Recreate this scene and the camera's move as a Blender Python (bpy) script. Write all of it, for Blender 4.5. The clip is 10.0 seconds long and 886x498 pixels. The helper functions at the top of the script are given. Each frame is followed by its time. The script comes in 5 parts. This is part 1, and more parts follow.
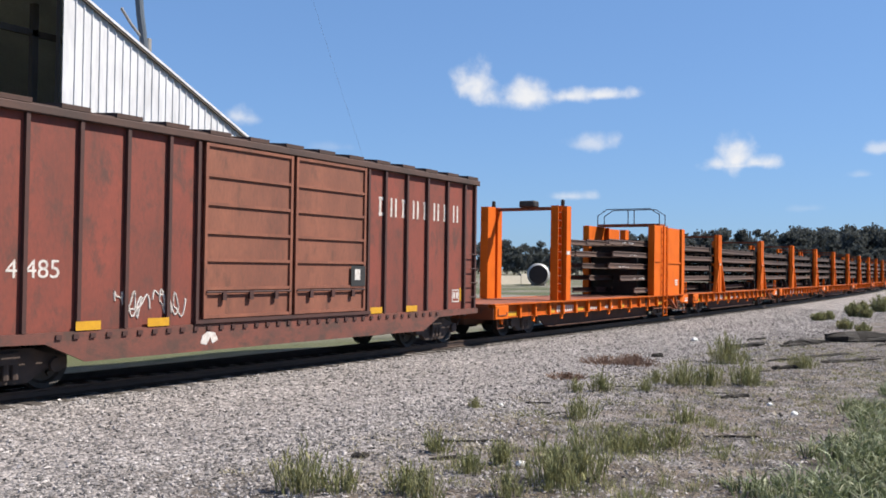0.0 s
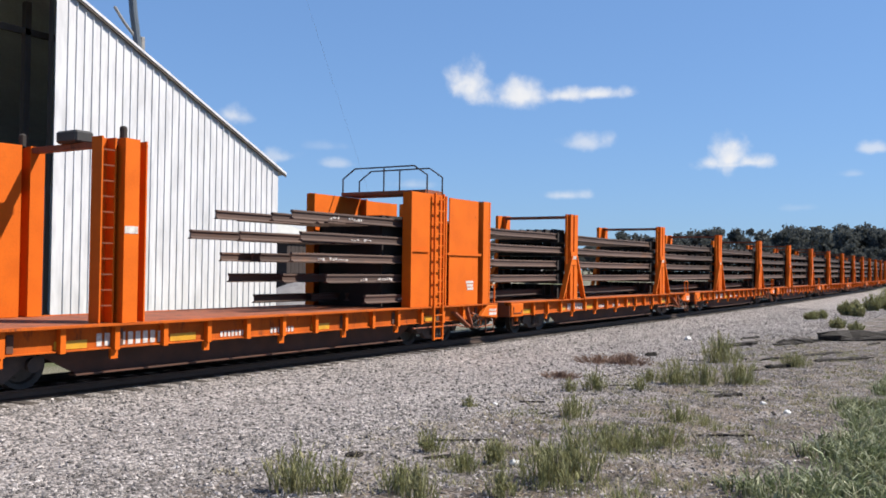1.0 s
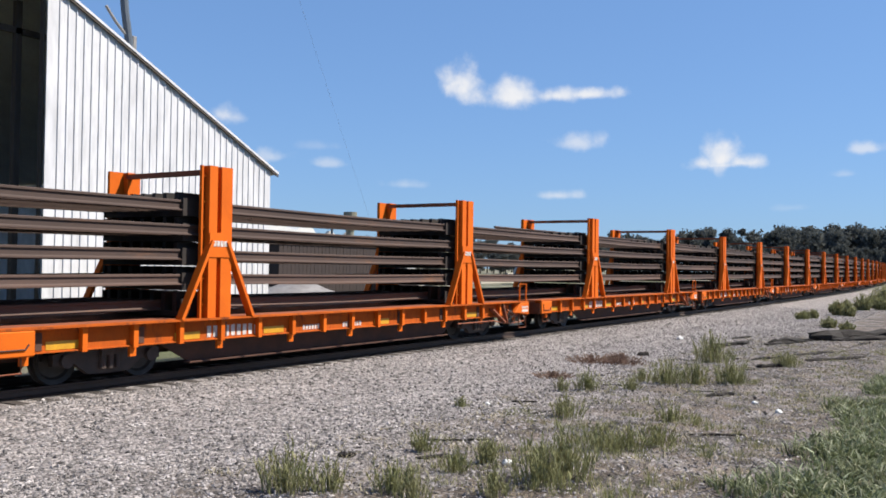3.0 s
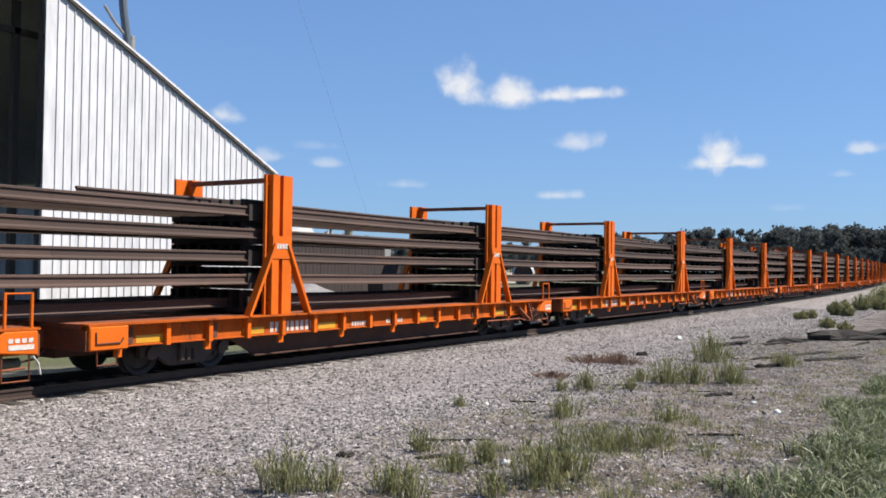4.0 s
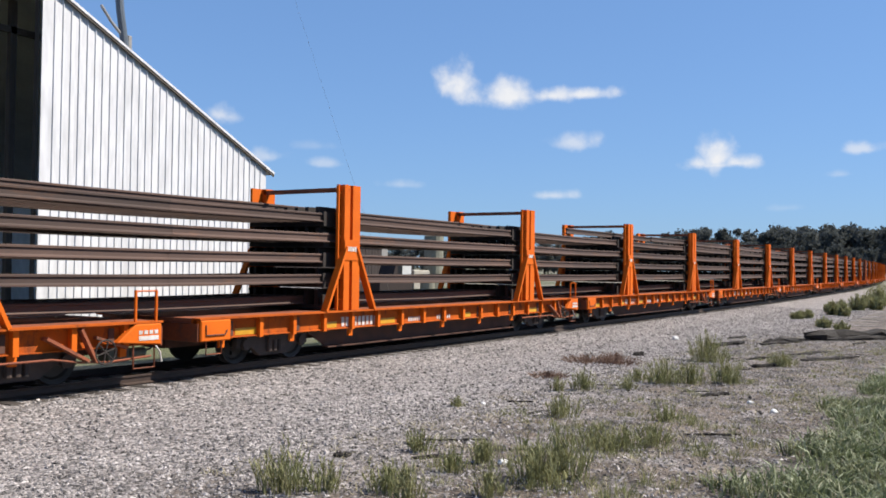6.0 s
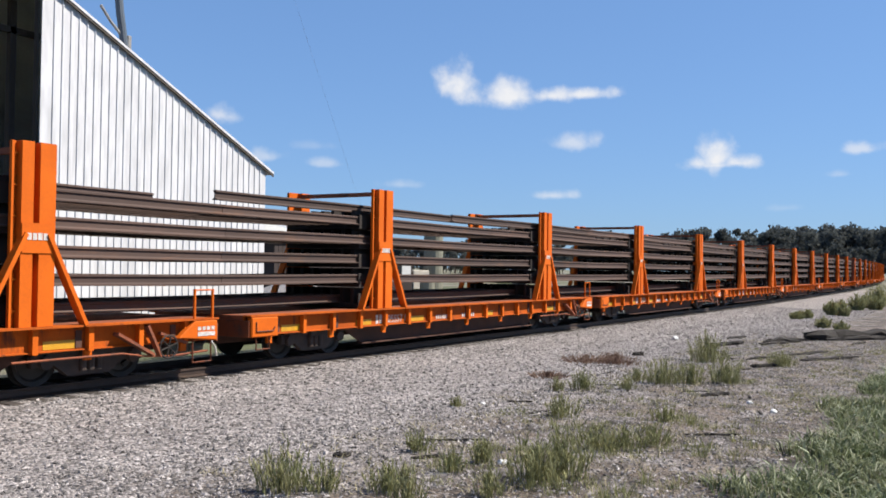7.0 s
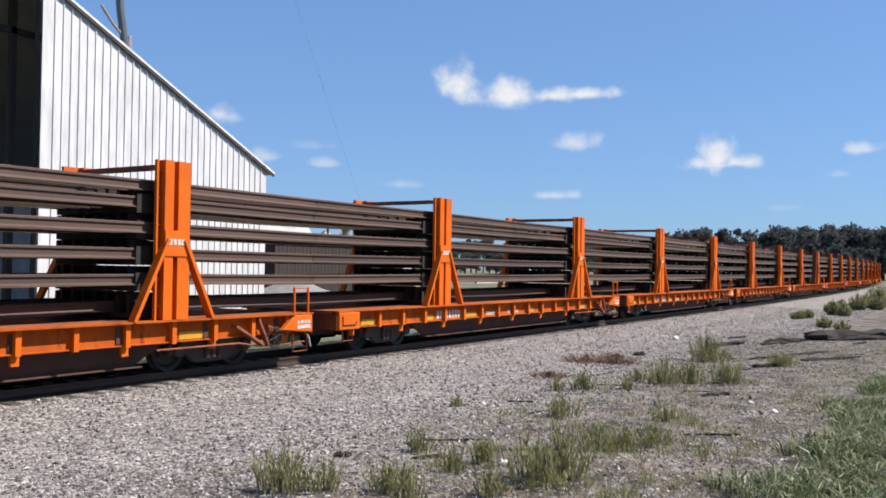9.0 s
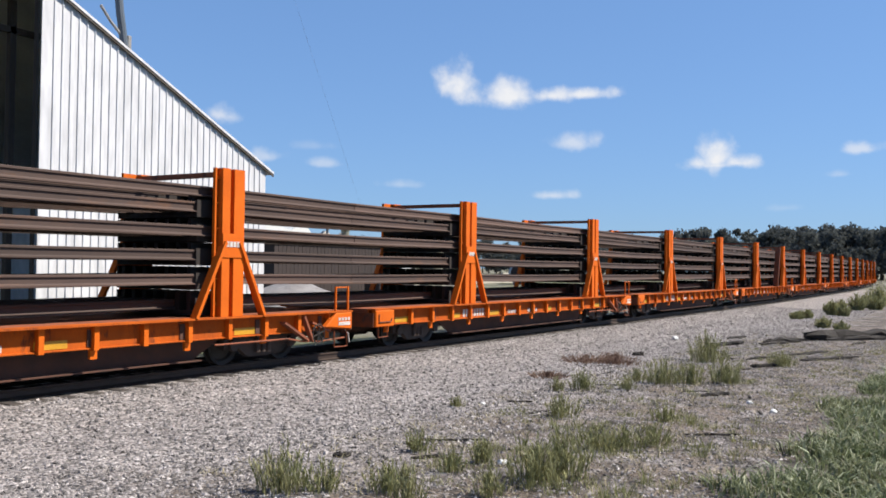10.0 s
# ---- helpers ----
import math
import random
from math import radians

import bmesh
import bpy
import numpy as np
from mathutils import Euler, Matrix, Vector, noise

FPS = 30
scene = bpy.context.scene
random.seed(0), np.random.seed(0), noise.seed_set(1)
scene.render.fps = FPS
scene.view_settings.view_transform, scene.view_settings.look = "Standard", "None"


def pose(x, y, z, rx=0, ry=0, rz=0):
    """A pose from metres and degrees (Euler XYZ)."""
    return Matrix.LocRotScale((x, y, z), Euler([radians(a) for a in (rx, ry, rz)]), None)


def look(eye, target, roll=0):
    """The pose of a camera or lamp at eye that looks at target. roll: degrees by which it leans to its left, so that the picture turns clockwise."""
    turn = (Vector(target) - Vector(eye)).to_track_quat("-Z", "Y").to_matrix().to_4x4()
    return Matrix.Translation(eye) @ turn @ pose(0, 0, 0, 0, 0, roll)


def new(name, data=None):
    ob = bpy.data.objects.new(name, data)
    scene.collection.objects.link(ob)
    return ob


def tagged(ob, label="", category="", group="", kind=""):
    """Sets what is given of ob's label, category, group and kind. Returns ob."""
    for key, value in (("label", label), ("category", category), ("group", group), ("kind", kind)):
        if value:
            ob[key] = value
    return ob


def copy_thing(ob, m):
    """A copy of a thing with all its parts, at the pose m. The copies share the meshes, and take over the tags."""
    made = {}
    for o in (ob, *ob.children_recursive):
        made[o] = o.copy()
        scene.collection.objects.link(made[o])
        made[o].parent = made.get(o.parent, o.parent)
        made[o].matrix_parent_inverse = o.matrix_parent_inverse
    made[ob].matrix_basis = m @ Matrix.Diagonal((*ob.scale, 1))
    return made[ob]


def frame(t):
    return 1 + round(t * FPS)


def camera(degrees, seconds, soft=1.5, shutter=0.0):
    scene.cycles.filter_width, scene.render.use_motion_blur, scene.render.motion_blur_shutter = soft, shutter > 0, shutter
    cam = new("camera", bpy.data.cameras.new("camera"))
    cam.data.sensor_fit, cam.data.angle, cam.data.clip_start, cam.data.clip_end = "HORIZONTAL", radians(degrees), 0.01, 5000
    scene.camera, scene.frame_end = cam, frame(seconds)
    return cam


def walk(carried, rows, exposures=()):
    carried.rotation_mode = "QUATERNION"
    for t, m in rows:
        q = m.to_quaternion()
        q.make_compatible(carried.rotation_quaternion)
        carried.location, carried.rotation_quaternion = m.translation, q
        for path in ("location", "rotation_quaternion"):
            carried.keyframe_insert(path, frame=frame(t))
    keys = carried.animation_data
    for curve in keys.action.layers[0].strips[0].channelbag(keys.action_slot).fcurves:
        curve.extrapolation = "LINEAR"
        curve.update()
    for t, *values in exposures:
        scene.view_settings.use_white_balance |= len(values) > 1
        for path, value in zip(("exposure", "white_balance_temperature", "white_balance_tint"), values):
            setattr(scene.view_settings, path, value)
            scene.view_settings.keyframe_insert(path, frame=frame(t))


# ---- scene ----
# One lens; the camera stands on the verge and settles with a slow turn to the right.
EYE = Vector((0.0, 0.0, 2.10))
HEAD, TILT, ROLL = 31.68, 1.17, 0.78
TURN = [(0.0, 1.04, -0.05), (0.5, 0.86, 0), (1.0, 0.66, 0), (1.5, 0.54, 0), (2.0, 0.43, 0), (2.5, 0.28, 0), (4.0, 0.10, 0), (4.5, 0.05, 0),
        (5.0, 0.0, 0), (5.5, -0.05, 0), (7.0, -0.11, 0), (7.5, -0.07, 0), (8.0, -0.07, -0.05), (8.5, -0.07, -0.05), (9.0, -0.07, 0), (9.5, -0.11, 0), (10.0, -0.11, 0)]


def camera_pose(turn, nod):
    a, b = radians(HEAD + turn), radians(TILT - nod)
    way = Vector((math.cos(a) * math.cos(b), math.sin(a) * math.cos(b), math.sin(b)))
    return look(EYE, EYE + way, ROLL)


cam = camera(52.21, 10.0, soft=1.75)
walk(cam, [(t, camera_pose(turn, nod)) for t, turn, nod in TURN])

# Sun, behind the camera and to its right; blue sky with a few small clouds.
SUN = Vector((0.55, -0.83, 1.16)).normalized()
sun = new("sun", bpy.data.lights.new("sun", "SUN"))
sun.data.energy, sun.data.angle, sun.data.color = 5.0, radians(0.5), (1.0, 0.93, 0.83)
sun.matrix_world = look((0, 0, 60), Vector((0, 0, 60)) - SUN)
scene.view_settings.exposure = 0.92


def link(tree, a, b):
    tree.links.new(a, b)


def clouds():
    """Each small cloud: bearing and height in degrees, half width and half height in degrees, density."""
    return [(30.75, 11.2, 1.75, 1.9, 1.0), (27.3, 10.75, 2.5, 1.35, 1.0), (24.9, 10.8, 2.4, 0.75, 0.95), (22.9, 10.85, 2.6, 0.6, 0.95), (23.5, 7.9, 2.1, 0.95, 0.6), (14.9, 6.65, 1.6, 1.75, 1.05), (15.9, 6.5, 1.4, 0.95, 1.0), (13.6, 6.5, 1.7, 0.75, 1.0), (14.8, 6.4, 2.3, 0.6, 0.95),
            (24.8, 4.6, 2.0, 0.5, 0.6), (34.3, 5.2, 1.6, 0.45, 0.3), (39.1, 6.4, 1.4, 0.5, 0.4), (42.7, 6.7, 1.6, 0.7, 0.45), (45.6, 9.1, 2.2, 0.9, 0.7), (39.8, 7.5, 1.8, 0.5, 0.15), (6.8, 7.1, 1.5, 0.5, 0.6), (7.9, 5.7, 1.0, 0.35, 0.25), (10.8, 3.8, 1.4, 0.4, 0.15)]


def make_world():
    world = bpy.data.worlds.new("sky")
    scene.world = world
    world.use_nodes = True
    tree = world.node_tree
    tree.nodes.clear()
    out, back = tree.nodes.new("ShaderNodeOutputWorld"), tree.nodes.new("ShaderNodeBackground")
    sky = tree.nodes.new("ShaderNodeTexSky")
    sky.sky_type, sky.sun_disc = "NISHITA", False
    sky.sun_elevation = math.asin(SUN.z)
    sky.sun_rotation = math.atan2(SUN.x, SUN.y)
    sky.air_density, sky.dust_density, sky.ozone_density = 1.0, 0.3, 2.0
    back.inputs["Strength"].default_value = 0.0535
    at = tree.nodes.new("ShaderNodeTexCoord")
    fluff = tree.nodes.new("ShaderNodeTexNoise")
    fluff.inputs["Scale"].default_value, fluff.inputs["Detail"].default_value, fluff.inputs["Roughness"].default_value = 34.0, 6.0, 0.52
    link(tree, at.outputs["Generated"], fluff.inputs["Vector"])
    total = None
    for bearing, high, wide, tall, dense in clouds():
        a, b = radians(bearing), radians(high)
        way = Vector((math.cos(a) * math.cos(b), math.sin(a) * math.cos(b), math.sin(b)))
        side = Vector((math.sin(a), -math.cos(a), 0))
        up = side.cross(way)
        dots = []
        for axis, size in ((side, wide), (up, tall)):
            dot = tree.nodes.new("ShaderNodeVectorMath")
            dot.operation = "DOT_PRODUCT"
            dot.inputs[1].default_value = axis / radians(size)
            link(tree, at.outputs["Generated"], dot.inputs[0])
            dots.append(dot.outputs["Value"])
        # flatter below than above
        foot = tree.nodes.new("ShaderNodeMath")
        foot.operation = "MAXIMUM"
        under = tree.nodes.new("ShaderNodeMath")
        under.operation = "MULTIPLY"
        under.inputs[1].default_value = -1.7
        link(tree, dots[1], under.inputs[0])
        link(tree, dots[1], foot.inputs[0])
        link(tree, under.outputs[0], foot.inputs[1])
        join = tree.nodes.new("ShaderNodeCombineXYZ")
        link(tree, dots[0], join.inputs[0])
        link(tree, foot.outputs[0], join.inputs[1])
        away = tree.nodes.new("ShaderNodeVectorMath")
        away.operation = "LENGTH"
        link(tree, join.outputs[0], away.inputs[0])
        front = tree.nodes.new("ShaderNodeVectorMath")
        front.operation = "DOT_PRODUCT"
        front.inputs[1].default_value = way
        link(tree, at.outputs["Generated"], front.inputs[0])
        gate = tree.nodes.new("ShaderNodeMath")
        gate.operation = "GREATER_THAN"
        gate.inputs[1].default_value = 0.5
        link(tree, front.outputs["Value"], gate.inputs[0])
        edge = tree.nodes.new("ShaderNodeMath")  # noise eats into the rim
        edge.operation = "MULTIPLY_ADD"
        link(tree, fluff.outputs["Fac"], edge.inputs[0])
        edge.inputs[1].default_value = 2.0
        less = tree.nodes.new("ShaderNodeMath")
        less.operation = "MULTIPLY_ADD"
        link(tree, away.outputs["Value"], less.inputs[0])
        less.inputs[1].default_value, less.inputs[2].default_value = -1.0, -0.12
        link(tree, less.outputs[0], edge.inputs[2])
        soft = tree.nodes.new("ShaderNodeMapRange")
        soft.interpolation_type = "SMOOTHSTEP"
        link(tree, edge.outputs[0], soft.inputs["Value"])
        soft.inputs["From Min"].default_value, soft.inputs["From Max"].default_value, soft.inputs["To Max"].default_value = -0.1, 0.95, dense
        only = tree.nodes.new("ShaderNodeMath")
        only.operation = "MULTIPLY"
        link(tree, soft.outputs[0], only.inputs[0])
        link(tree, gate.outputs[0], only.inputs[1])
        if total is None:
            total = only.outputs[0]
        else:
            both = tree.nodes.new("ShaderNodeMath")
            both.operation = "MAXIMUM"
            link(tree, total, both.inputs[0])
            link(tree, only.outputs[0], both.inputs[1])
            total = both.outputs[0]
    clamp = tree.nodes.new("ShaderNodeClamp")
    link(tree, total, clamp.inputs["Value"])
    mix = tree.nodes.new("ShaderNodeMix")
    mix.data_type = "RGBA"
    link(tree, clamp.outputs[0], mix.inputs["Factor"])
    even = tree.nodes.new("ShaderNodeGamma")   # hazy summer air: a gentle fall from horizon to zenith
    even.inputs["Gamma"].default_value = 0.5
    link(tree, sky.outputs[0], even.inputs["Color"])
    rich = tree.nodes.new("ShaderNodeVectorMath")
    rich.operation = "MULTIPLY"
    rich.inputs[1].default_value = (1.34, 2.06, 3.22)
    link(tree, even.outputs[0], rich.inputs[0])
    link(tree, rich.outputs[0], mix.inputs["A"])
    mix.inputs["B"].default_value = (8.6, 8.7, 9.0, 1)
    link(tree, mix.outputs["Result"], back.inputs["Color"])
    link(tree, back.outputs[0], out.inputs["Surface"])


make_world()


# ---- materials ----
def material(name, base, other=None, rough=0.7, metal=0.0, scale=3.0, fine=40.0, bump=0.15, dirt=None, amount=0.35, vary=0.0, stretch=(1, 1, 1), space="Object", depth=0.02, glow_through=0.0, grain=0.3):
    """Paint or stone: base and other mix in large patches, fine grain and relief, dirt in ragged stains; vary: brightness from piece to piece."""
    mat = bpy.data.materials.new(name)
    mat.use_nodes = True
    tree = mat.node_tree
    shader = tree.nodes["Principled BSDF"]
    shader.inputs["Roughness"].default_value, shader.inputs["Metallic"].default_value = rough, metal
    at = tree.nodes.new("ShaderNodeTexCoord")
    place = tree.nodes.new("ShaderNodeMapping")
    place.inputs["Scale"].default_value = stretch
    link(tree, at.outputs[space], place.inputs["Vector"])
    info = tree.nodes.new("ShaderNodeObjectInfo")
    shift = tree.nodes.new("ShaderNodeVectorMath")
    shift.operation = "MULTIPLY_ADD"
    shift.inputs[1].default_value = (37.0, 17.0, 11.0)
    link(tree, info.outputs["Random"], shift.inputs[0])
    link(tree, place.outputs[0], shift.inputs[2])

    def noise_at(size, detail=4.0, roughness=0.6):
        n = tree.nodes.new("ShaderNodeTexNoise")
        n.inputs["Scale"].default_value, n.inputs["Detail"].default_value, n.inputs["Roughness"].default_value = size, detail, roughness
        link(tree, shift.outputs[0], n.inputs["Vector"])
        return n

    def ramp(value, low, high):
        r = tree.nodes.new("ShaderNodeMapRange")
        link(tree, value, r.inputs["Value"])
        r.inputs["From Min"].default_value, r.inputs["From Max"].default_value = low, high
        return r.outputs[0]

    def blend(fac, a, b):
        m = tree.nodes.new("ShaderNodeMix")
        m.data_type = "RGBA"
        for value, slot in ((fac, m.inputs["Factor"]), (a, m.inputs["A"]), (b, m.inputs["B"])):
            if isinstance(value, bpy.types.NodeSocket):
                link(tree, value, slot)
            else:
                slot.default_value = value if isinstance(value, float) else (*value, 1)
        return m.outputs["Result"]

    other = other or tuple(c * 0.78 for c in base)
    large, small = noise_at(scale), noise_at(fine, 3.0)
    colour = blend(ramp(large.outputs["Fac"], 0.35, 0.65), base, other)
    colour = blend(ramp(small.outputs["Fac"], 0.3, 0.75), colour, blend(grain, colour, (0.02, 0.018, 0.015)))
    if dirt:
        stain = noise_at(scale * 2.3, 8.0, 0.72)
        colour = blend(ramp(stain.outputs["Fac"], 0.72 - amount * 0.5, 0.80 - amount * 0.35), colour, dirt)
    if vary:
        hue = tree.nodes.new("ShaderNodeHueSaturation")
        span = tree.nodes.new("ShaderNodeMapRange")
        span.inputs["To Min"].default_value, span.inputs["To Max"].default_value = 1 - vary, 1 + vary
        island = tree.nodes.new("ShaderNodeNewGeometry")
        both = tree.nodes.new("ShaderNodeMath")
        both.operation = "ADD"
        link(tree, island.outputs["Random Per Island"], both.inputs[0])
        link(tree, info.outputs["Random"], both.inputs[1])
        part_of = tree.nodes.new("ShaderNodeMath")
        part_of.operation = "FRACT"
        link(tree, both.outputs[0], part_of.inputs[0])
        link(tree, part_of.outputs[0], span.inputs["Value"])
        link(tree, span.outputs[0], hue.inputs["Value"])
        link(tree, colour, hue.inputs["Color"])
        colour = hue.outputs[0]
    link(tree, colour, shader.inputs["Base Color"])
    if bump:
        b = tree.nodes.new("ShaderNodeBump")
        b.inputs["Strength"].default_value, b.inputs["Distance"].default_value = bump, depth
        link(tree, small.outputs["Fac"], b.inputs["Height"])
        link(tree, b.outputs[0], shader.inputs["Normal"])
    if glow_through:
        leaf = tree.nodes.new("ShaderNodeBsdfTranslucent")
        link(tree, colour, leaf.inputs["Color"])
        both = tree.nodes.new("ShaderNodeMixShader")
        both.inputs["Fac"].default_value = glow_through
        link(tree, shader.outputs[0], both.inputs[1])
        link(tree, leaf.outputs[0], both.inputs[2])
        link(tree, both.outputs[0], tree.nodes["Material Output"].inputs["Surface"])
    return mat


ORANGE = material("orange_paint", (0.585, 0.113, 0.003), (0.50, 0.092, 0.002), 0.75, scale=1.2, fine=25, dirt=(0.1215, 0.02916, 0.00729), amount=0.15, grain=0.12)
ORANGE.node_tree.nodes["Principled BSDF"].inputs["Specular IOR Level"].default_value = 0.2   # dusty matt paint
SILL = material("grimy_orange_sill", (0.46, 0.090, 0.004), (0.33, 0.062, 0.004), 0.8, scale=1.1, fine=25, dirt=(0.10, 0.028, 0.011), amount=0.34, grain=0.2, stretch=(1.4, 1, 0.5))
SILL.node_tree.nodes["Principled BSDF"].inputs["Specular IOR Level"].default_value = 0.2
ORANGE_DULL = material("dull_orange_paint", (0.2106, 0.04455, 0.00648), (0.1377, 0.02916, 0.00567), 0.8, scale=1.5, fine=25, dirt=(0.0648, 0.02835, 0.0162), amount=0.45)
DECK = material("rusty_deck", (0.290, 0.076, 0.026), (0.190, 0.050, 0.020), 0.85, scale=1.4, fine=30, dirt=(0.0567, 0.02835, 0.01782), amount=0.4)
UNDER = material("underframe_grime", (0.095, 0.036, 0.020), (0.060, 0.026, 0.016), 0.85, scale=2, fine=30)
TRUCK = material("truck_steel", (0.060, 0.036, 0.027), (0.032, 0.021, 0.017), 0.75, scale=4, fine=40)
WHEEL = material("wheel_steel", (0.032, 0.025, 0.020), (0.016, 0.013, 0.010), 0.6, metal=0.2, scale=5, fine=40)
RAIL = material("new_rail_steel", (0.080, 0.045, 0.034), (0.054, 0.030, 0.023), 0.72, metal=0.1, scale=0.9, fine=35, dirt=(0.1053, 0.0486, 0.02592), amount=0.3, vary=0.28, stretch=(0.3, 1, 1))
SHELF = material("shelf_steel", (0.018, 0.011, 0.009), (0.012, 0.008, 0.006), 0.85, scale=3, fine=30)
YELLOW = material("yellow_reflector", (0.567, 0.2997, 0.01215), (0.486, 0.243, 0.01215), 0.45, scale=6, fine=50, bump=0.02)
WHITE_MARK = material("white_marking", (0.6318, 0.5994, 0.567), (0.4455, 0.405, 0.3726), 0.7, scale=9, fine=60, dirt=(0.2835, 0.1053, 0.0567), amount=0.35, bump=0.02)
GREY_MARK = material("grey_marking", (0.2835, 0.2673, 0.2592), None, 0.7, scale=9, fine=60, bump=0.02)
BOX_RED = material("oxide_red_paint", (0.200, 0.040, 0.024), (0.138, 0.032, 0.020), 0.75, scale=0.9, fine=16, dirt=(0.075, 0.028, 0.020), amount=0.44, stretch=(1, 1, 0.5), grain=0.28)
BOX_SILL = material("dirty_sill_paint", (0.165, 0.046, 0.030), (0.105, 0.036, 0.026), 0.8, scale=1.0, fine=18, dirt=(0.060, 0.030, 0.022), amount=0.5, stretch=(1, 1, 1.5), grain=0.3)
BOX_DOOR = material("faded_door_paint", (0.225, 0.076, 0.042), (0.150, 0.050, 0.029), 0.78, scale=1.0, fine=22, dirt=(0.0972, 0.03726, 0.02268), amount=0.36, stretch=(1, 1, 0.35))
BOX_ROOF = material("boxcar_roof", (0.0729, 0.03483, 0.02592), (0.04455, 0.02511, 0.02106), 0.8, scale=1.0, fine=20)
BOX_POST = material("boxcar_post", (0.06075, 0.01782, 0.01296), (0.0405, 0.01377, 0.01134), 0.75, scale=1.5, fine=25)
VALVE = material("grey_green_valve", (0.075, 0.085, 0.055), (0.045, 0.05, 0.035), 0.7, scale=5, fine=30)
BLACK = material("black_panel", (0.02, 0.02, 0.02), None, 0.6, scale=6, fine=40)


def part(name, bm, mat, parent=None, label="", smooth=False):
    """One mesh object from a bmesh, under its thing."""
    me = bpy.data.meshes.new(name)
    bm.normal_update()
    bm.to_mesh(me)
    bm.free()
    me.materials.append(mat)
    if smooth:
        me.shade_smooth()
    ob = new(name, me)
    ob.parent = parent
    return tagged(ob, label)


def again(name, ob, m, parent):
    """The same mesh once more, as a part of its own."""
    o = new(name, ob.data)
    o.parent = parent
    o.matrix_basis = m
    if "label" in ob:
        o["label"] = ob["label"]
    return o


def box(bm, x0, x1, y0, y1, z0, z1, m=None):
    v = [bm.verts.new((x, y, z)) for x in (x0, x1) for y in (y0, y1) for z in (z0, z1)]
    for f in ((0, 1, 3, 2), (4, 6, 7, 5), (0, 4, 5, 1), (2, 3, 7, 6), (0, 2, 6, 4), (1, 5, 7, 3)):
        bm.faces.new([v[i] for i in f])
    if m is not None:
        bmesh.ops.transform(bm, matrix=m, verts=v)
    return v


def bevelled(bm, size):
    bmesh.ops.bevel(bm, geom=bm.edges[:], offset=size, segments=1, affect="EDGES", clamp_overlap=True)
    return bm


def prism(bm, outline, y0, y1):
    """An outline in x and z, from y0 to y1."""
    a = [bm.verts.new((x, y0, z)) for x, z in outline]
    b = [bm.verts.new((x, y1, z)) for x, z in outline]
    n = len(outline)
    bm.faces.new(a)
    bm.faces.new(b[::-1])
    for i in range(n):
        bm.faces.new((a[i], b[i], b[(i + 1) % n], a[(i + 1) % n]))
    bmesh.ops.recalc_face_normals(bm, faces=bm.faces[:])


def extrude(bm, outline, x0, x1):
    """An outline in y and z, from x0 to x1."""
    a = [bm.verts.new((x0, y, z)) for y, z in outline]
    b = [bm.verts.new((x1, y, z)) for y, z in outline]
    n = len(outline)
    bm.faces.new(a)
    bm.faces.new(b[::-1])
    for i in range(n):
        bm.faces.new((a[i], b[i], b[(i + 1) % n], a[(i + 1) % n]))
    bmesh.ops.recalc_face_normals(bm, faces=bm.faces[:])


def upright(bm, outline, z0, z1):
    """An outline in x and y, from z0 up to z1."""
    a = [bm.verts.new((x, y, z0)) for x, y in outline]
    b = [bm.verts.new((x, y, z1)) for x, y in outline]
    n = len(outline)
    bm.faces.new(a)
    bm.faces.new(b[::-1])
    for i in range(n):
        bm.faces.new((a[i], b[i], b[(i + 1) % n], a[(i + 1) % n]))
    bmesh.ops.recalc_face_normals(bm, faces=bm.faces[:])


def beam(bm, a, b, wide, deep):
    """A straight bar from a to b."""
    a, b = Vector(a), Vector(b)
    m = Matrix.Translation(a) @ (b - a).to_track_quat("Z", "Y").to_matrix().to_4x4()
    return box(bm, -wide / 2, wide / 2, -deep / 2, deep / 2, 0, (b - a).length, m)


def tube(bm, points, radius, sides=8, taper=None):
    """A round bar along points; taper: radii point by point."""
    rings = []
    for i, p in enumerate(points):
        p = Vector(p)
        q = Vector(points[min(i + 1, len(points) - 1)]) - Vector(points[max(i - 1, 0)])
        turn = q.to_track_quat("Z", "Y")
        r = taper[i] if taper else radius
        rings.append([bm.verts.new(p + turn @ Vector((r * math.cos(k * math.tau / sides), r * math.sin(k * math.tau / sides), 0))) for k in range(sides)])
    for a, b in zip(rings, rings[1:]):
        for k in range(sides):
            bm.faces.new((a[k], a[(k + 1) % sides], b[(k + 1) % sides], b[k]))
    bm.faces.new(rings[0][::-1])
    bm.faces.new(rings[-1])


def letters(name, text, size, mat, parent, m, label=""):
    """Raised lettering from the built-in font, as a mesh."""
    curve = bpy.data.curves.new(name, "FONT")
    curve.body, curve.size, curve.extrude = text, size, 0.002
    ob = bpy.data.objects.new(name, curve)
    scene.collection.objects.link(ob)
    me = bpy.data.meshes.new_from_object(ob.evaluated_get(bpy.context.evaluated_depsgraph_get()))
    bpy.data.objects.remove(ob)
    me.materials.clear()
    me.materials.append(mat)
    o = new(name, me)
    o.parent, o.matrix_basis = parent, m
    return tagged(o, label)


# ---- the line: straight past the camera, then a long easy bend away from it ----
AXIS, BEND_FROM, BEND = 14.6, 18.0, 2450.0


def line(x):
    """Place and heading (radians) of the track's axis at x."""
    d = max(0.0, x - BEND_FROM)
    return AXIS + d * d / (2 * BEND), math.atan(d / BEND)


